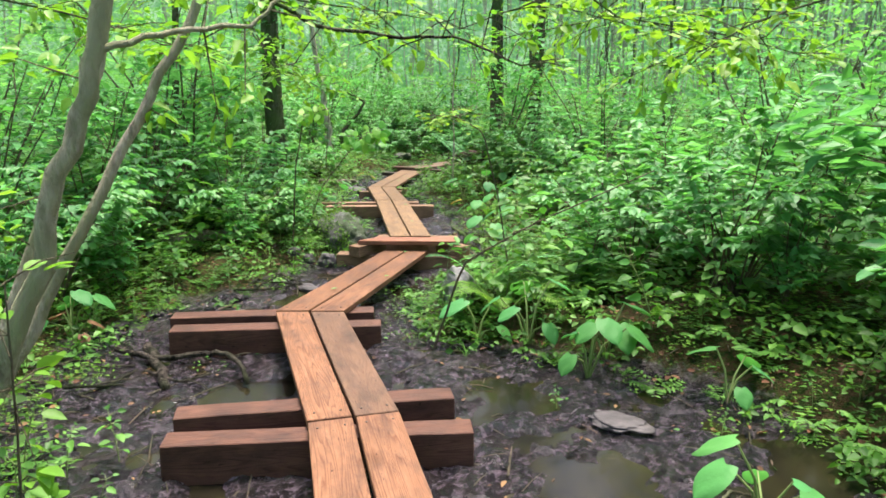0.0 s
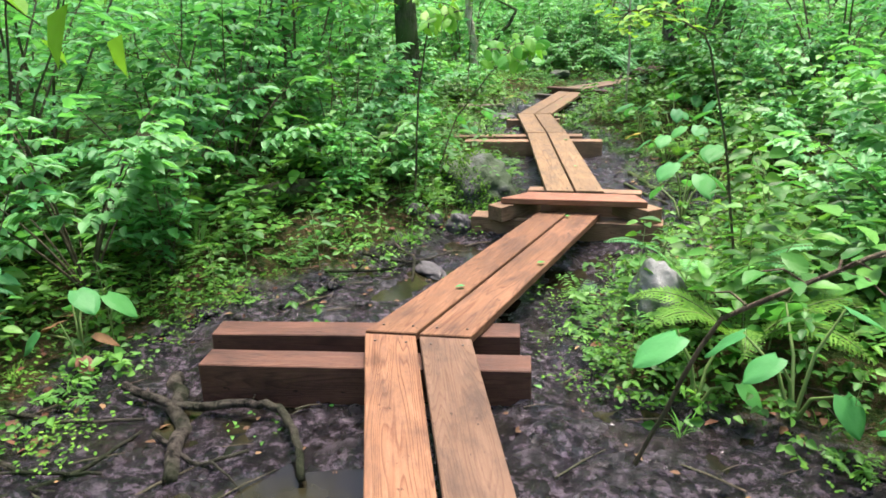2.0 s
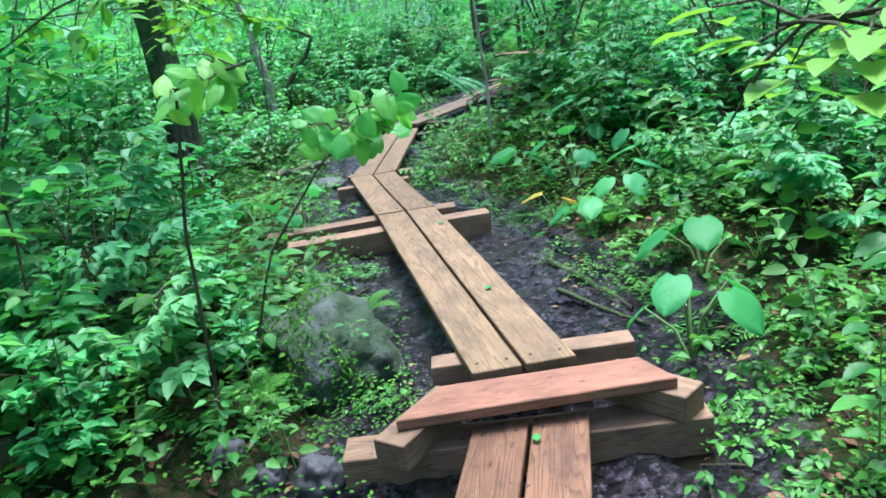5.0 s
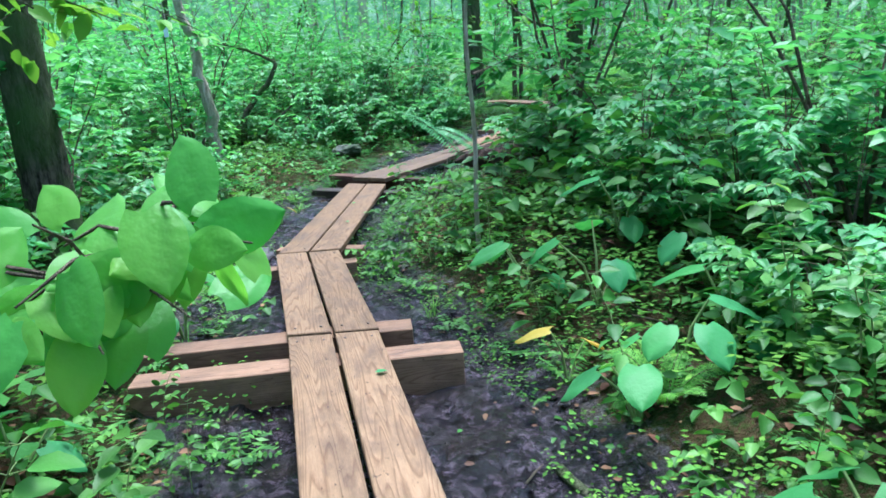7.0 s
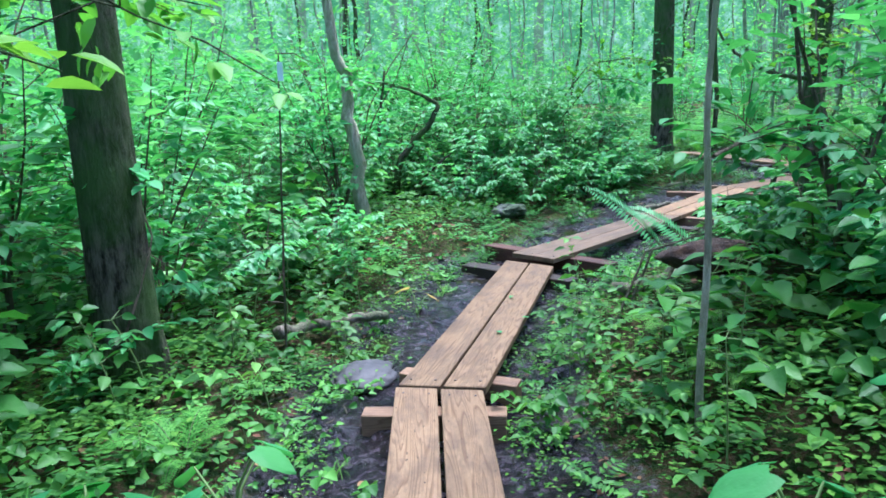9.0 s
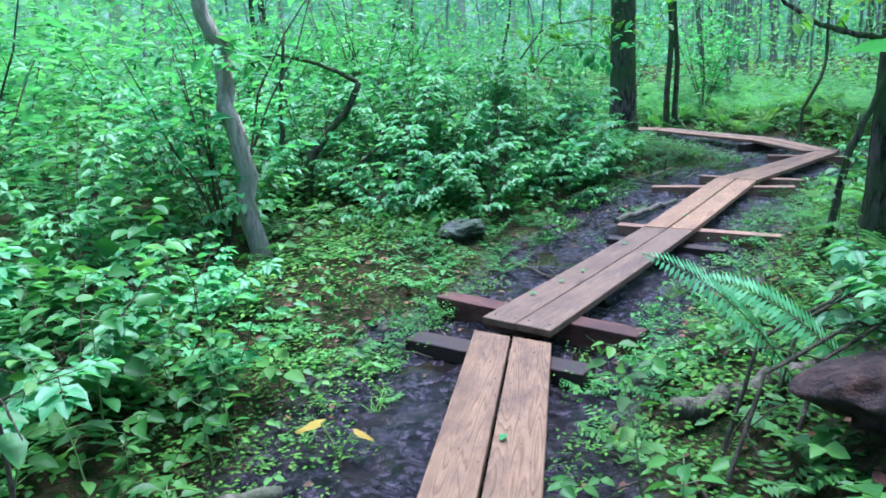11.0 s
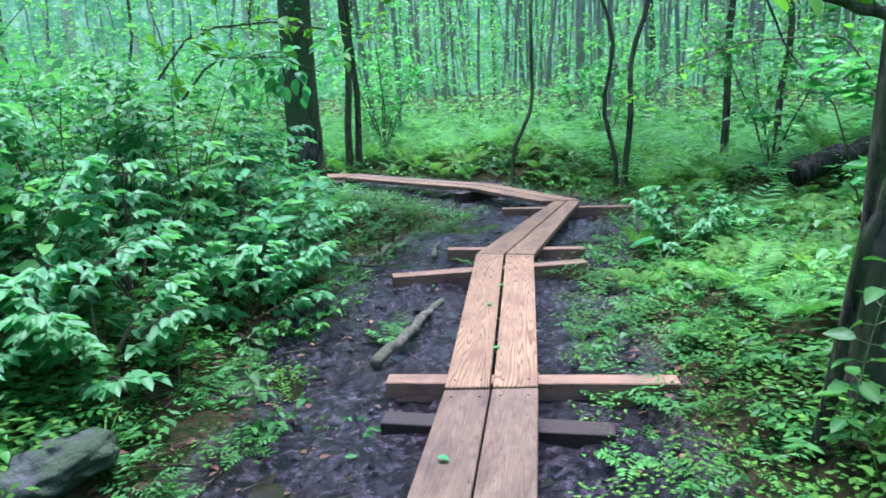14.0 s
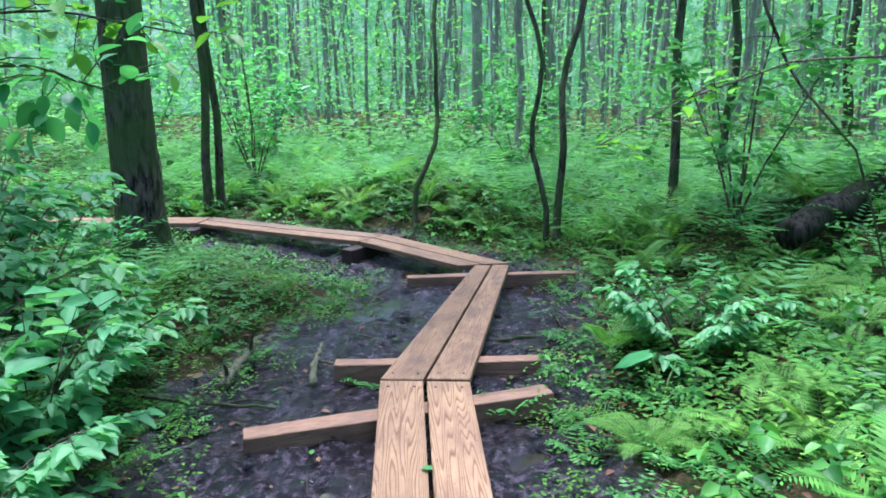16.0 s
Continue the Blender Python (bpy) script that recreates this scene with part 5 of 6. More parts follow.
stems_of("small_tree", "grey leaning small tree with several mossy stems", "tree", [
    ([(-2.0, 2.75, -0.05), (-1.62, 2.72, 0.6), (-1.37, 2.75, 1.35), (-1.22, 2.8, 1.75), (-1.1, 2.85, 2.3), (-1.15, 2.9, 3.2)], 0.045, 0.026),
    ([(-2.1, 3.0, -0.05), (-1.72, 3.02, 0.6), (-1.49, 3.08, 1.04), (-1.28, 3.19, 1.46), (-1.03, 3.3, 1.93), (-0.75, 3.5, 2.8)], 0.03, 0.018),
    ([(-2.05, 2.9, -0.05), (-1.75, 3.1, 0.9), (-1.45, 3.3, 1.7), (-1.3, 3.4, 2.6)], 0.026, 0.014),
    ([(-1.22, 2.8, 1.75), (-1.0, 2.95, 1.83), (-0.75, 3.1, 1.86), (-0.62, 3.2, 2.0)], 0.014, 0.006),
    ([(-2.2, 2.9, -0.05), (-2.0, 3.0, 0.9), (-1.95, 3.0, 1.5), (-1.75, 3.1, 2.2)], 0.03, 0.014)], BARK_MOTTLED, 150, 0.075, LEAF_LIME, 0.3, 20)
bough("overhanging_branch", "thin dark overhanging branch with lime green leaves", "branch", [(-1.3, 3.3, 2.5), (-0.72, 3.35, 1.98), (-0.54, 3.4, 1.88), (-0.18, 3.44, 1.84), (0.07, 3.45, 1.84), (0.35, 3.5, 1.72)], 0.012, 0.004, 60, 0.06, LEAF_LIME, 0.3, BARK, 14, 0.1)
for k, (x, y, z, dx) in enumerate(((-1.6, 5.0, 2.15, 1.2), (0.9, 4.6, 2.1, -0.8), (1.9, 4.2, 1.95, -0.6), (-2.4, 4.4, 2.0, 0.9), (0.4, 6.2, 2.25, 1.0), (1.6, 5.8, 2.0, 1.0), (-1.0, 7.4, 2.3, 1.3), (2.4, 6.4, 1.9, -0.9), (-2.6, 6.4, 2.0, 0.9), (1.3, 8.4, 2.2, -1.0), (-1.9, 9.2, 1.75, 0.5), (-1.75, 8.2, 1.75, -0.5), (-2.2, 10.4, 1.9, 0.6))):
    bough("overhanging_branch", "thin overhanging branch full of lime green leaves", "branch", [(x - dx, y + 0.4, z + 0.7), (x - dx * 0.3, y + 0.1, z + 0.15), (x + dx * 0.5, y - 0.1, z), (x + dx, y - 0.2, z - 0.15)], 0.010, 0.003, 220, 0.085, LEAF_LIME, 0.5, BARK, 22, 0.1)
bough("broad_leaf_sapling", "young sapling with large smooth pale green leaves", "sapling", [(-1.5, 7.75, 0.0), (-1.25, 7.66, 0.65), (-0.95, 7.58, 1.02), (-0.78, 7.54, 1.12), (-0.7, 7.52, 1.2)], 0.006, 0.003, 60, 0.095, LEAF_BIG, 0.2, TWIG, 16, 0.6, 0.72, 0.3, True)
bough("broad_leaf_sapling", "arching sapling twig with pale drooping leaves", "sapling", [(-1.5, 7.3, 0.1), (-1.42, 7.2, 0.9), (-1.3, 7.1, 1.4), (-1.05, 7.1, 1.45)], 0.008, 0.004, 30, 0.10, LEAF_BIG, 0.18, TWIG, 9, 0.6, 0.6, 0.2, True)
bough("broad_leaf_sapling", "slender sapling with bright yellow green flat leaves", "sapling", [(0.55, 5.9, 0.0), (0.42, 5.8, 0.8), (0.3, 5.75, 1.3), (0.1, 5.7, 1.42), (-0.1, 5.66, 1.43)], 0.007, 0.003, 50, 0.08, LEAF_LIME, 0.2, TWIG, 12, 0.7, 0.6, 0.97)
bough("arching_cane", "thin brown cane arching over the plants", "cane", [(-0.05, 3.9, 0.25), (0.10, 3.75, 0.75), (0.36, 3.7, 0.92), (0.62, 3.68, 1.05), (1.0, 3.6, 1.24)], 0.007, 0.003, 24, 0.06, LEAF_HERB, 0.16, TWIG, 8)
bough("leafy_shoot", "low shoot of lime green leaves in a corner of mud", "shoot", [(-1.5, 2.45, 0.0), (-1.45, 2.42, 0.5), (-1.42, 2.4, 1.0)], 0.006, 0.003, 60, 0.09, LEAF_LIME, 0.2, TWIG, 16, 0.15)
stems_of("small_tree", "grey leaning sapling with a crooked trunk", "tree", [
    ([(-2.23, 15.42, -0.05), (-2.39, 15.51, 0.62), (-2.45, 15.57, 1.26), (-2.46, 15.58, 1.67), (-2.58, 15.52, 1.94), (-2.75, 15.5, 3.6)], 0.075, 0.045)], BARK_MOTTLED, 120, 0.1, LEAF_SHRUB, 0.4, 12)
stems_of("crooked_shrub", "old crooked shrub with twisted dark limbs", "shrub", [
    ([(-2.47, 17.53, -0.05), (-2.37, 17.63, 0.71), (-2.04, 17.74, 1.08), (-1.88, 17.78, 1.37)], 0.05, 0.03),
    ([(-1.88, 17.78, 1.37), (-2.1, 17.72, 1.5), (-2.46, 17.66, 1.64), (-2.74, 17.59, 1.66)], 0.026, 0.012),
    ([(-2.5, 17.5, -0.05), (-2.62, 17.5, 0.6), (-2.6, 17.5, 1.2), (-2.5, 17.5, 1.8)], 0.03, 0.014),
    ([(-2.4, 17.5, 0.1), (-1.9, 17.4, 0.6), (-1.5, 17.5, 0.9)], 0.02, 0.008)], BARK, 200, 0.09, LEAF_SHRUB, 0.4, 20)
bough("dead_branch", "dark bare limb reaching from a trunk", "branch", [(1.83, 15.15, 1.50), (1.56, 14.97, 1.54), (1.35, 15.1, 1.61), (1.15, 15.25, 1.78), (1.0, 15.3, 2.0)], 0.022, 0.01, 24, 0.09, LEAF_LIME, 0.2, BARK, 6)
stick("branch", "dark dead stick leaning against a tree", [(1.42, 15.1, gz(1.42, 15.1)), (1.54, 15.06, 0.89), (1.68, 15.02, 1.28), (1.82, 15.02, 1.6)], 0.026, 0.018, BARK, "branch")
bough("arching_cane", "long thin arching twig with lime green leaves", "cane", [(4.0, 16.3, 0.1), (3.75, 16.45, 1.1), (3.45, 16.7, 1.6), (3.15, 17.14, 1.59), (2.88, 17.5, 1.43), (2.65, 17.74, 1.24)], 0.008, 0.003, 60, 0.075, LEAF_LIME, 0.25, BARK_PALE, 14, 0.3)
bough("dead_branch", "thin bare dead stem among ferns", "branch", [(4.3, 18.2, 2.3), (4.3, 18.08, 1.97), (4.41, 17.94, 1.55), (4.59, 17.59, 1.09), (4.75, 17.4, 0.2)], 0.012, 0.006, 0, 0.1, LEAF_FERN, 0.3, BARK, 5)
bough("sapling", "young sapling with flat sprays of lime leaves", "sapling", [(-0.6, 20.1, 0.05), (-0.4, 19.9, 1.2), (0.1, 19.6, 1.85), (0.7, 19.4, 1.9), (1.3, 19.2, 1.78)], 0.014, 0.004, 110, 0.11, LEAF_LIME, 0.35, BARK, 22, 0.3)
bough("sapling", "young sapling with flat sprays of green leaves", "sapling", [(-0.5, 19.0, 0.05), (-0.3, 18.9, 1.1), (0.1, 18.8, 1.6), (0.5, 18.7, 1.62), (0.8, 18.6, 1.5)], 0.012, 0.004, 110, 0.11, LEAF_SHRUB, 0.35, BARK, 22, 0.3)
for dx, dy in ((0.0, 0.0), (0.22, 0.1), (0.4, -0.1), (0.1, 0.3), (0.55, 0.25), (0.3, 0.45)):
    bough("tree_root", "reddish brown exposed root of a fallen tree", "root", [(-0.08 + dx, 12.4 + dy, 0.15), (0.1 + dx, 12.55 + dy, 0.55), (0.5 + dx, 12.8 + dy, 0.62), (0.9 + dx, 13.0 + dy, 0.4)], 0.009, 0.004, 0, 0.1, LEAF_HERB, 0.25, TWIG, 9)
marker = bough("trail_marker", "pale strip hanging from a thin twig", "marker", [(-1.9, 11.9, 0.1), (-1.82, 11.8, 1.0), (-1.74, 11.7, 1.72)], 0.007, 0.004, 14, 0.08, LEAF_HERB, 0.2, TWIG, 6)
bm = slab([(-0.014, 0.002), (0.014, 0.002), (0.014, -0.002), (-0.014, -0.002)], (0.0, 0.0), 0.09, 0.001)
under("strip", bm_mesh("strip", bm, FLAG), marker, "pale blue plastic strip", Matrix.Translation((-1.735, 11.69, 1.68)))

def sprays(height, wide, n, leaf):
    """A shrub of flat leafy sprays, one above the other, on thin arching stems."""
    S, B, D, L = [], [], [], []
    for k in range(n):
        a = k * 2.4 + rng.normal(0, 0.3)
        h = height * (0.25 + 0.8 * rng.uniform(0, 1) ** 0.8)
        l = wide * rng.uniform(0.55, 1.0) * (1.15 - 0.45 * h / height)
        R = arc((0, 0, -0.04), (math.cos(a), math.sin(a)), h * 1.5, h * 0.55, l, 8)
        S.append(tube(R, np.linspace(0.008, 0.002, 8), 4))
        for j in range(3, 8):
            for s in (1, -1):
                w = a + s * rng.uniform(0.6, 1.2)
                tip = R[j] + np.array([math.cos(w), math.sin(w), rng.uniform(-0.12, 0.08)]) * l * rng.uniform(0.18, 0.34)
                S.append(tube([R[j], tip], [0.0025, 0.0013], 3))
                for f in (0.45, 0.75, 1.0):
                    for q in (0.8, -0.8) if f < 1 else (0.0, 0.9):
                        B.append(R[j] + (tip - R[j]) * f)
                        D.append((math.cos(w + q), math.sin(w + q), rng.uniform(-0.35, 0.12)))
                        L.append(leaf * rng.uniform(0.7, 1.2))
    L = np.array(L)
    return merged(S), blades(B, D, np.tile([0.0, 0, 1], (len(B), 1)) + rng.normal(0, 0.14, (len(B), 3)), L, L * 0.62)


layered = [plant("layered_shrub", "shrub with flat layered sprays of pale green leaves", "shrub", "layered shrubs", sprays(h, w, n, l), TWIG, LEAF_SPRAY)
           for h, w, n, l in ((1.0, 0.75, 13, 0.085), (1.4, 0.9, 15, 0.09), (0.6, 0.6, 11, 0.075))]
set_down = [(-0.55, 17.75, 0), (-0.9, 18.5, 1), (-1.5, 17.9, 1), (-1.1, 17.2, 0), (-0.2, 18.7, 1), (-1.9, 18.9, 1), (-2.6, 18.4, 1), (0.15, 19.4, 0), (-0.6, 19.5, 1), (0.5, 20.2, 0), (-1.5, 16.7, 2), (-0.75, 16.85, 2),
            (0.0, 17.75, 2), (0.28, 18.25, 2), (0.6, 19.2, 2), (0.45, 18.75, 2),
            (1.25, 11.3, 0), (2.0, 12.2, 1), (2.3, 12.6, 1), (1.05, 10.4, 2), (1.6, 10.6, 0), (2.2, 11.2, 1), (1.0, 12.6, 2), (0.95, 12.3, 2), (1.3, 13.1, 2), (1.0, 12.9, 2), (1.3, 9.3, 2), (1.8, 9.9, 0), (2.9, 11.9, 1), (2.0, 13.4, 0), (2.7, 14.0, 1),
            (-2.3, 8.4, 0), (-1.9, 7.5, 2), (-2.7, 9.4, 0), (1.4, 8.0, 2), (1.9, 8.7, 0), (1.55, 6.9, 2), (2.1, 7.6, 0), (1.5, 5.9, 0), (2.2, 6.6, 1), (-3.0, 6.5, 0), (-2.9, 7.2, 1), (2.6, 5.2, 1), (2.0, 5.0, 0), (-2.8, 5.3, 0),
            (-3.2, 10.6, 0), (-3.0, 12.6, 1), (-2.6, 13.4, 2), (-2.4, 14.2, 2), (-3.3, 14.8, 1), (-2.9, 16.2, 1), (-3.5, 17.3, 1), (3.2, 17.65, 2)]
for k, (x, y, which) in enumerate(set_down):
    m = pose(x, y, gz(x, y), rz=k * 77) @ Matrix.Diagonal((rng.uniform(0.88, 1.12),) * 3 + (1,))
    if k in (0, 1, 10):
        layered[which].matrix_basis = m
        layered[which].scale = (1, 1, 1)
    else:
        copy_thing(layered[which], m)
bough("overhanging_branch", "leafy side branch of a thin pale pole", "branch", [(0.14, 10.96, 1.25), (0.35, 11.3, 1.3), (0.6, 11.6, 1.25), (0.95, 11.95, 1.1)], 0.008, 0.003, 190, 0.085, LEAF_SHRUB, 0.3, TWIG, 20, 0.15)
# young leaves growing round two of the trunks
for x, y, top, wide in ((-2.54, 11.44, 2.6, 0.17), (1.48, 21.9, 3.0, 0.24)):
    z0 = gz(x, y)
    bough("climbing_growth", "young green leaves growing round a tree trunk", "climber", [(x + wide * math.cos(q * 1.3 - 2.2), y + wide * math.sin(q * 1.3 - 2.2), z0 + q / 7 * top) for q in range(8)], 0.007, 0.003, 110, 0.1, LEAF_SHRUB, 0.26, TWIG, 22, 0.1)
bough("overhanging_branch", "thin overhanging branch full of lime green leaves", "branch", [(2.2, 15.2, 2.3), (1.9, 14.95, 1.95), (1.7, 14.85, 1.85), (1.5, 14.8, 1.7)], 0.010, 0.003, 130, 0.08, LEAF_LIME, 0.35, BARK, 18, 0.1)
# shrubs that lean over the boards
broad = plant("broad_leaved_shrub", "low shrub with broad pale green leaves", "shrub", "broad-leaved shrubs", shrub_parts(0.95, 6, 110, 0.16), TWIG, LEAF_PALE)
broad.matrix_basis = place(0.3, 18.05, 0.75)
for x, y, s in ((1.75, 8.0, 0.8), (1.35, 7.1, 0.65), (1.75, 9.3, 0.8), (1.2, 6.2, 0.6), (-1.5, 7.75, 0.5), (-2.5, 11.0, 0.6), (-0.1, 17.9, 0.6)):
    copy_thing(broad, place(x, y, s))
for x, y, s in ((-0.6, 18.8, 0.95), (0.35, 19.6, 0.8), (-1.4, 18.6, 1.1), (-0.2, 20.2, 1.0), (1.0, 20.4, 0.5), (2.4, 9.8, 0.7), (2.4, 10.8, 0.7),
                (-1.75, 8.3, 0.6), (-2.0, 9.3, 0.75), (-1.9, 7.0, 0.5), (1.1, 5.6, 0.65), (2.1, 6.4, 0.7), (-2.5, 5.6, 0.7), (-2.9, 4.6, 0.8), (2.2, 4.7, 0.8), (2.3, 14.0, 0.6), (-1.9, 13.3, 0.55)):
    copy_thing(bpy.data.objects["shrub"], pose(x, y, gz(x, y), rz=rng.uniform(0, 360)) @ Matrix.Diagonal((s / bpy.data.objects["shrub"].scale[0],) * 3 + (1,)))

SMALL = [(0.16, 0.22, 0.12, 25), (0.20, 0.30, 0.10, 15), (0.13, 0.14, 0.16, 35), (0.18, 0.24, 0.16, 30)]
TALL = [(0.19, 0.42, 0.14, 20), (0.17, 0.30, 0.2, 35), (0.14, 0.2, 0.2, 40), (0.2, 0.36, 0.22, 30), (0.15, 0.26, 0.1, 20)]
for x, y, sizes, turn, s in ((0.54, 4.62, TALL, 0.5, 1.0), (0.84, 4.15, TALL, 5.2, 0.95), (0.22, 4.72, SMALL, 1.0, 1.0), (0.98, 4.32, SMALL, 4.0, 1.1), (1.22, 2.62, TALL, 2.6, 0.9), (1.5, 3.75, SMALL, 0.0, 0.9), (0.95, 9.3, SMALL, 0.0, 1.2), (1.1, 9.9, TALL, 1.0, 1.0), (0.65, 9.1, SMALL, 4.0, 1.0), (0.25, 10.15, SMALL, 1.0, 1.0), (0.55, 9.85, TALL, 2.0, 0.9),
                            (0.8, 10.3, SMALL, 0.3, 1.1), (0.42, 7.42, TALL, 4.0, 1.0), (0.72, 8.0, SMALL, 2.0, 1.1), (-1.5, 10.25, TALL, 0.2, 0.8), (-2.45, 4.75, TALL, 5.5, 0.8), (-1.75, 9.9, SMALL, 1.2, 1.0), (0.42, 8.9, SMALL, 2.2, 0.9),
                            (-1.62, 8.75, SMALL, 0.0, 0.9), (2.75, 17.4, SMALL, 0.3, 0.8)):
    cabbage("clump of broad round green leaves on pale stalks", x, y, sizes, turn, s)
cabbage("wilting yellow leaves on pale stalks in mud", 0.28, 9.35, SMALL[:2], 0.6, 0.8, LEAF_YELLOW)
cabbage("wilting yellow leaves on pale stalks in mud", -1.35, 12.95, SMALL[:2], 0.6, 0.6, LEAF_YELLOW)
cabbage("wilting brown leaves on pale stalks in mud", -2.35, 4.6, SMALL[:3], 0.6, 0.7, LEAF_DEAD)

def lone_frond(label, x, y, turn, length, rise, fall, material=LEAF_FERN, tip=0.0):
    """A single long fern frond on its stalk, each row of pinnules in one blade."""
    st, lv = frond((0, 0, -0.02), radians(turn), length, rise, fall, 34, False, 0.15)
    thing = tagged(new("fern_frond", quad_mesh("fern_frond", *st, STEM, True)), label, "fern", "single fern fronds")
    under("blade", quad_mesh("blade", *lv, material), thing)
    thing.matrix_basis = Matrix.Translation((x, y, gz(x, y))) @ Matrix.Rotation(radians(tip), 4, Vector((math.cos(radians(turn)), math.sin(radians(turn)), 0)))


lone_frond("long pale fern frond arching towards the planks", 0.45, 12.98, 170, 0.64, 1.45, 0.6, LEAF_PALE, -32)
lone_frond("long pale fern frond arching towards the planks", 0.6, 12.8, 150, 0.6, 1.1, 0.6, LEAF_PALE, -25)
for turn, length in ((200, 0.5), (255, 0.55), (300, 0.6), (340, 0.55)):
    lone_frond("large arching fern frond beside the step", 0.33, 5.55, turn, length, 0.85, 0.5, LEAF_PALE)
# large ferns beside the boards
for x, y, s, turn in ((0.42, 5.0, 0.95, 20), (2.05, 15.7, 0.7, 60), (2.55, 16.55, 0.45, 10), (2.9, 16.9, 0.55, 80), (2.3, 17.1, 0.5, 140), (3.3, 17.5, 0.6, 0), (1.6, 22.0 - 0.5, 0.6, 0), (-1.5, 7.95, 0.6, 0), (-1.25, 8.25, 0.5, 40), (-1.42, 7.45, 0.5, 90), (-1.0, 8.35, 0.45, 200), (0.35, 11.15, 0.6, 0), (0.2, 11.8, 0.6, 30), (4.2, 21.2, 0.6, 0)):
    copy_thing(bpy.data.objects["fern"], pose(x, y, gz(x, y), rz=turn) @ Matrix.Diagonal((s / bpy.data.objects["fern"].scale[0],) * 3 + (1,)))
for x, y, s, turn in ((4.35, 17.75, 0.75, 15), (4.75, 17.55, 0.7, 100), (3.9, 17.2, 0.8, 200), (5.1, 17.8, 0.6, 60), (3.5, 16.9, 0.7, 310)):
    copy_thing(bpy.data.objects["fern"], pose(x, y, gz(x, y), rz=turn) @ Matrix.Diagonal((s / bpy.data.objects["fern"].scale[0],) * 3 + (1,)))
# seedlings with paired leaflets in the mud
for x, y, s in ((-1.40, 7.55, 0.8), (-1.5, 7.9, 0.9), (-1.35, 8.2, 0.8), (-1.2, 7.42, 0.5), (0.30, 5.45, 0.6), (0.22, 5.05, 0.5), (0.32, 5.2, 0.6), (-1.46, 3.15, 0.8), (-1.62, 3.0, 0.7), (-1.28, 2.3, 0.9), (-1.45, 2.2, 1.0), (-1.6, 2.6, 1.1), (-1.75, 2.9, 1.2), (-1.3, 2.05, 0.8), (-1.36, 2.72, 0.55), (1.3, 3.3, 0.5), (0.6, 3.75, 0.4), (-1.5, 2.5, 0.7)):
    copy_thing(bpy.data.objects["leafy_herb"], pose(x, y, gz(x, y), rz=rng.uniform(0, 360)) @ Matrix.Diagonal((s / bpy.data.objects["leafy_herb"].scale[0],) * 3 + (1,)))


# ---- litter ----
def litter(name, label, n, reach, leaf, material, limit):
    x, y = rng.uniform(-4, 6, n), rng.uniform(0.5, 24, n)
    out, mid, side = beside(x, y)
    keep = (out > limit) & (out < reach) & (mid > 0.3)
    x, y = x[keep], y[keep]
    m = len(x)
    P = np.stack([x, y, ground_z(x, y) + 0.012], 1)
    a = rng.uniform(0, 6.28, m)
    D = np.stack([np.cos(a), np.sin(a), rng.uniform(-0.1, 0.25, m)], 1)
    U = np.tile([0.0, 0, 1], (m, 1)) + rng.normal(0, 0.3, (m, 3))
    L = leaf * rng.uniform(0.5, 1.4, m)
    tagged(new(name, quad_mesh(name, *blades(P, D, U, L, L * 0.55, 0.15, 0.1), material)), label, "leaf litter", kind="stuff")


litter("leaf_litter", "scattered brown fallen leaves on damp ground", 15000, 1.9, 0.05, LEAF_DEAD, 0.0)
litter("mud_debris", "bits of dark rotten leaf pressed into mud", 4200, 0.3, 0.035, LEAF_DEAD, -2.0)
litter("fallen_green_leaves", "small green leaf scraps fallen on mud", 900, 0.3, 0.035, LEAF_HERB, -2.0)

n = 2600
x, y = rng.uniform(-3.5, 5.0, n), rng.uniform(1.0, 23.0, n)
out, mid, side = beside(x, y)
keep = (out < 0.7) & (mid > 0.42)
pieces = []
for px, py in zip(x[keep], y[keep]):
    a, l = rng.uniform(0, 3.14), rng.uniform(0.05, 0.28)
    q = np.array([math.cos(a), math.sin(a), 0]) * l
    p = np.array([px, py, gz(px, py) + 0.008])
    r = rng.uniform(0.002, 0.006)
    pieces.append(tube([p - q * 0.5, p + [0, 0, 0.006], p + q * 0.5], [r, r, r * 0.5], 4))
tagged(new("twig_litter", quad_mesh("twig_litter", *merged(pieces), TWIG)), "thin broken twigs lying in the mud", "twigs", kind="stuff")

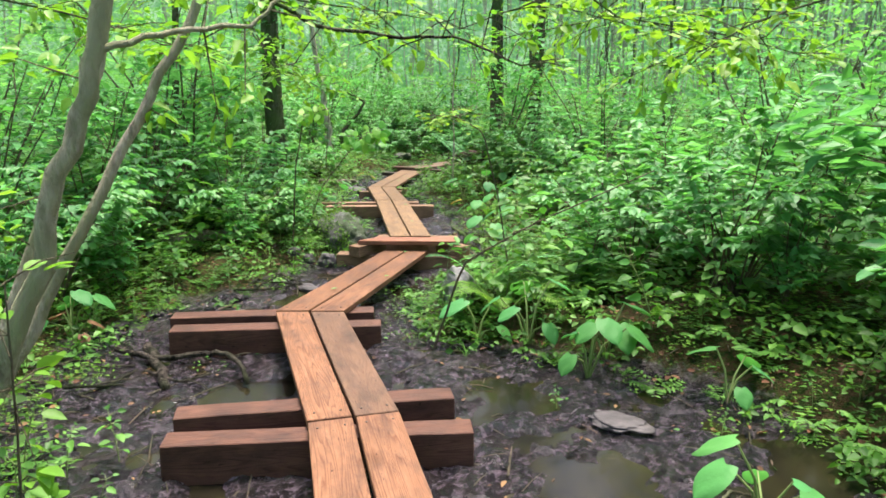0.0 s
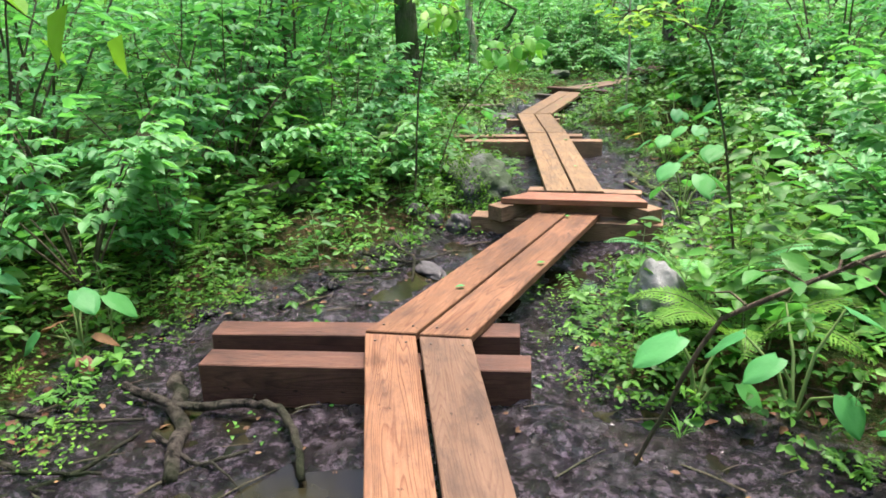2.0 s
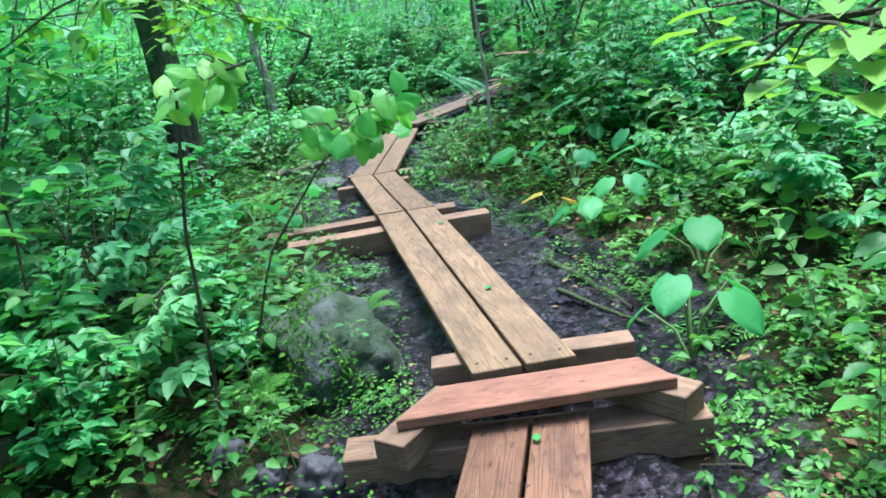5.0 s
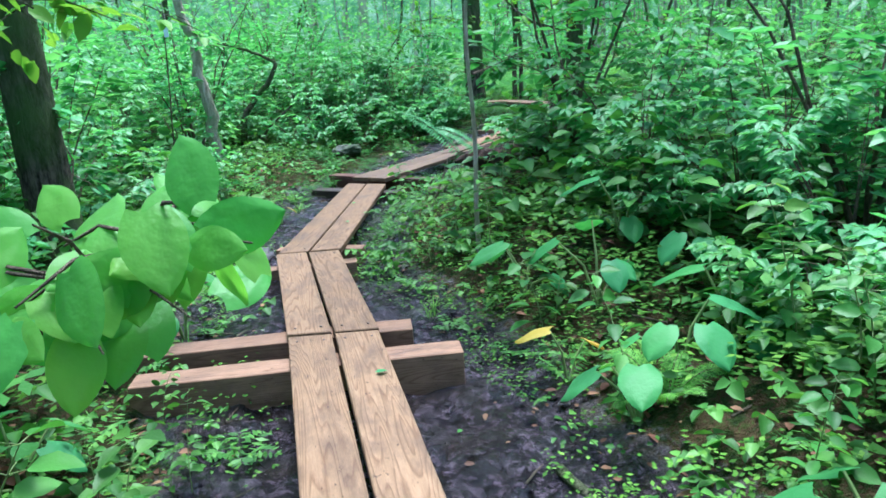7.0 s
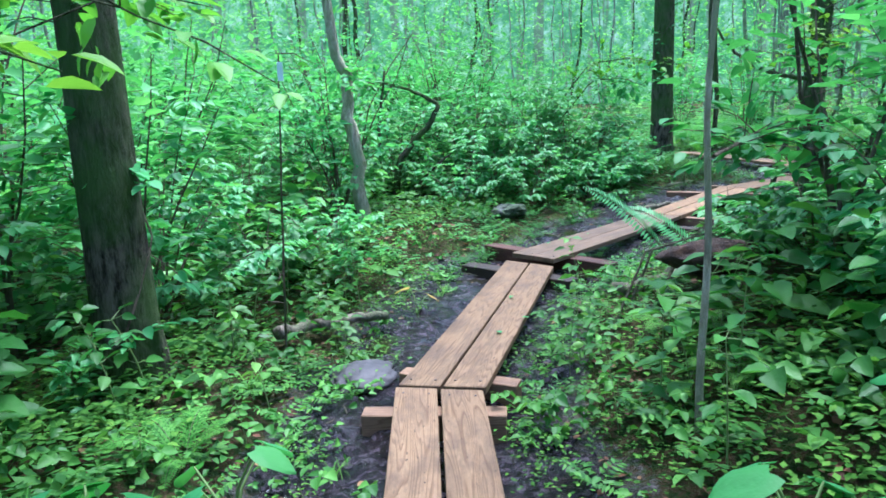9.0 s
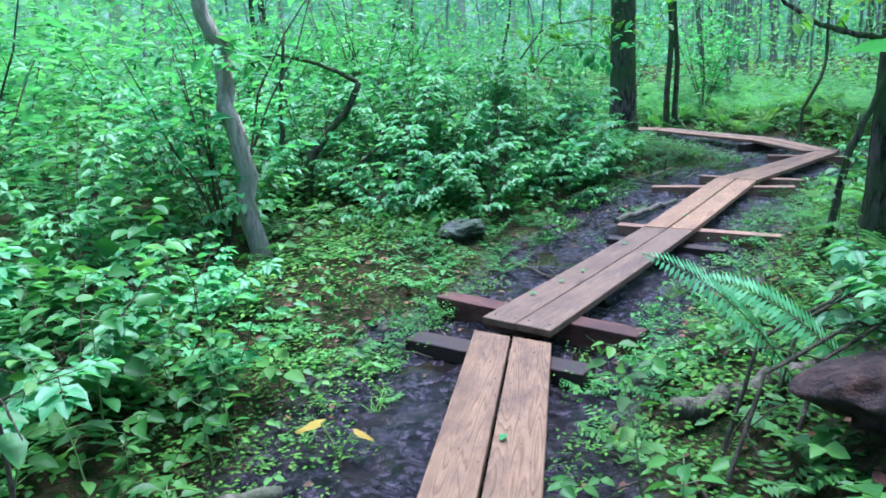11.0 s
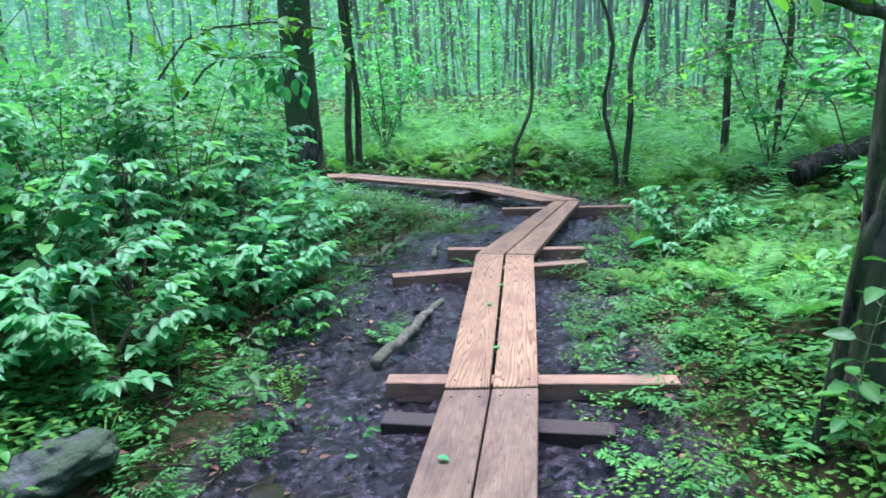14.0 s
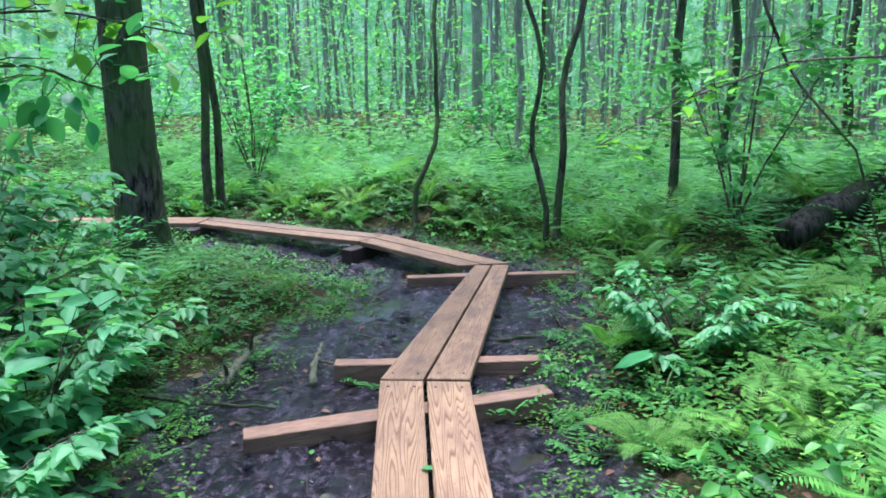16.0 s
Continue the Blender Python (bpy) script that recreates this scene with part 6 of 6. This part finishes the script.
# green leaves dropped on the planks
for x, y, z, turn in ((-0.47, 5.75, 0.186, 30), (-0.78, 5.35, 0.196, 200), (-0.36, 6.72, 0.170, 80), (-0.62, 12.4, 0.192, 10), (-0.72, 12.1, 0.194, 130), (-0.70, 12.9, 0.186, 250), (-0.3, 14.7, 0.216, 30), (-0.12, 14.9, 0.214, 99),
                      (-0.45, 14.5, 0.216, 210), (0.25, 15.6, 0.210, 300), (0.9, 16.4, 0.206, 33), (1.45, 17.3, 0.210, 120), (1.2, 17.0, 0.208, 70), (-0.50, 9.2, 0.236, 20), (-0.35, 7.9, 0.25, 75)):
    vf = blades([(0, 0, 0)], [(1, 0, 0.05)], [(0, 0, 1)], 0.05, 0.032, 0.12, 0.1)
    ob = tagged(new("fallen_leaf", quad_mesh("fallen_leaf", *vf, LEAF_BROAD)), "small green leaf dropped on a plank", "leaf", "leaves on the planks")
    ob.matrix_basis = pose(x, y, z, rz=turn)


# shallow water standing between the clods
for x0, x1, y0, y1, z in ((-2.1, 2.7, 1.2, 4.7, -0.035), (-1.7, 0.3, 5.3, 7.2, -0.03), (-1.5, 0.2, 13.6, 15.4, 0.035), (-0.6, 2.2, 15.5, 17.2, 0.048), (0.4, 4.2, 17.3, 20.4, 0.056)):
    bm = bmesh.new()
    bm.faces.new([bm.verts.new(q) for q in ((x0, y0, z), (x1, y0, z), (x1, y1, z), (x0, y1, z))])
    tagged(new("water", bm_mesh("water", bm, WATER)), "shallow dark water standing between mud clods", "puddle", kind="structure")

# lumps of churned mud
lump = tube([(0, 0, -0.55), (0.05, 0, 0.0), (0, 0.05, 0.45), (0, 0, 0.62)], [0.85, 1.0, 0.6, 0.02], 5)
n = 21000
x, y = rng.uniform(-2.6, 4.6, n), rng.uniform(1.0, 22.0, n)
out, mid, side = beside(x, y)
keep = (out < 0.15) & (mid > 0.36)
x, y = x[keep], y[keep]
z = ground_z(x, y)
V, F = [], []
for k in range(len(x)):
    s = 0.006 + 0.028 * rng.uniform(0, 1) ** 2.5
    a = rng.uniform(0, 6.28)
    q = lump[0] * [s * rng.uniform(0.8, 2.2), s, s * rng.uniform(0.4, 0.9)] * (1 + rng.normal(0, 0.16, (len(lump[0]), 1)))
    V.append(np.stack([q[:, 0] * math.cos(a) - q[:, 1] * math.sin(a) + x[k], q[:, 0] * math.sin(a) + q[:, 1] * math.cos(a) + y[k], q[:, 2] + z[k]], 1))
    F.append(lump[1] + k * len(lump[0]))
me = quad_mesh("mud_clods", np.concatenate(V), np.concatenate(F), GROUND, True)
att = me.attributes.new("mud", "FLOAT", "POINT")
att.data.foreach_set("value", np.ones(len(me.vertices), np.float32))
tagged(new("mud_clods", me), "small lumps of churned black mud", "mud", kind="stuff")
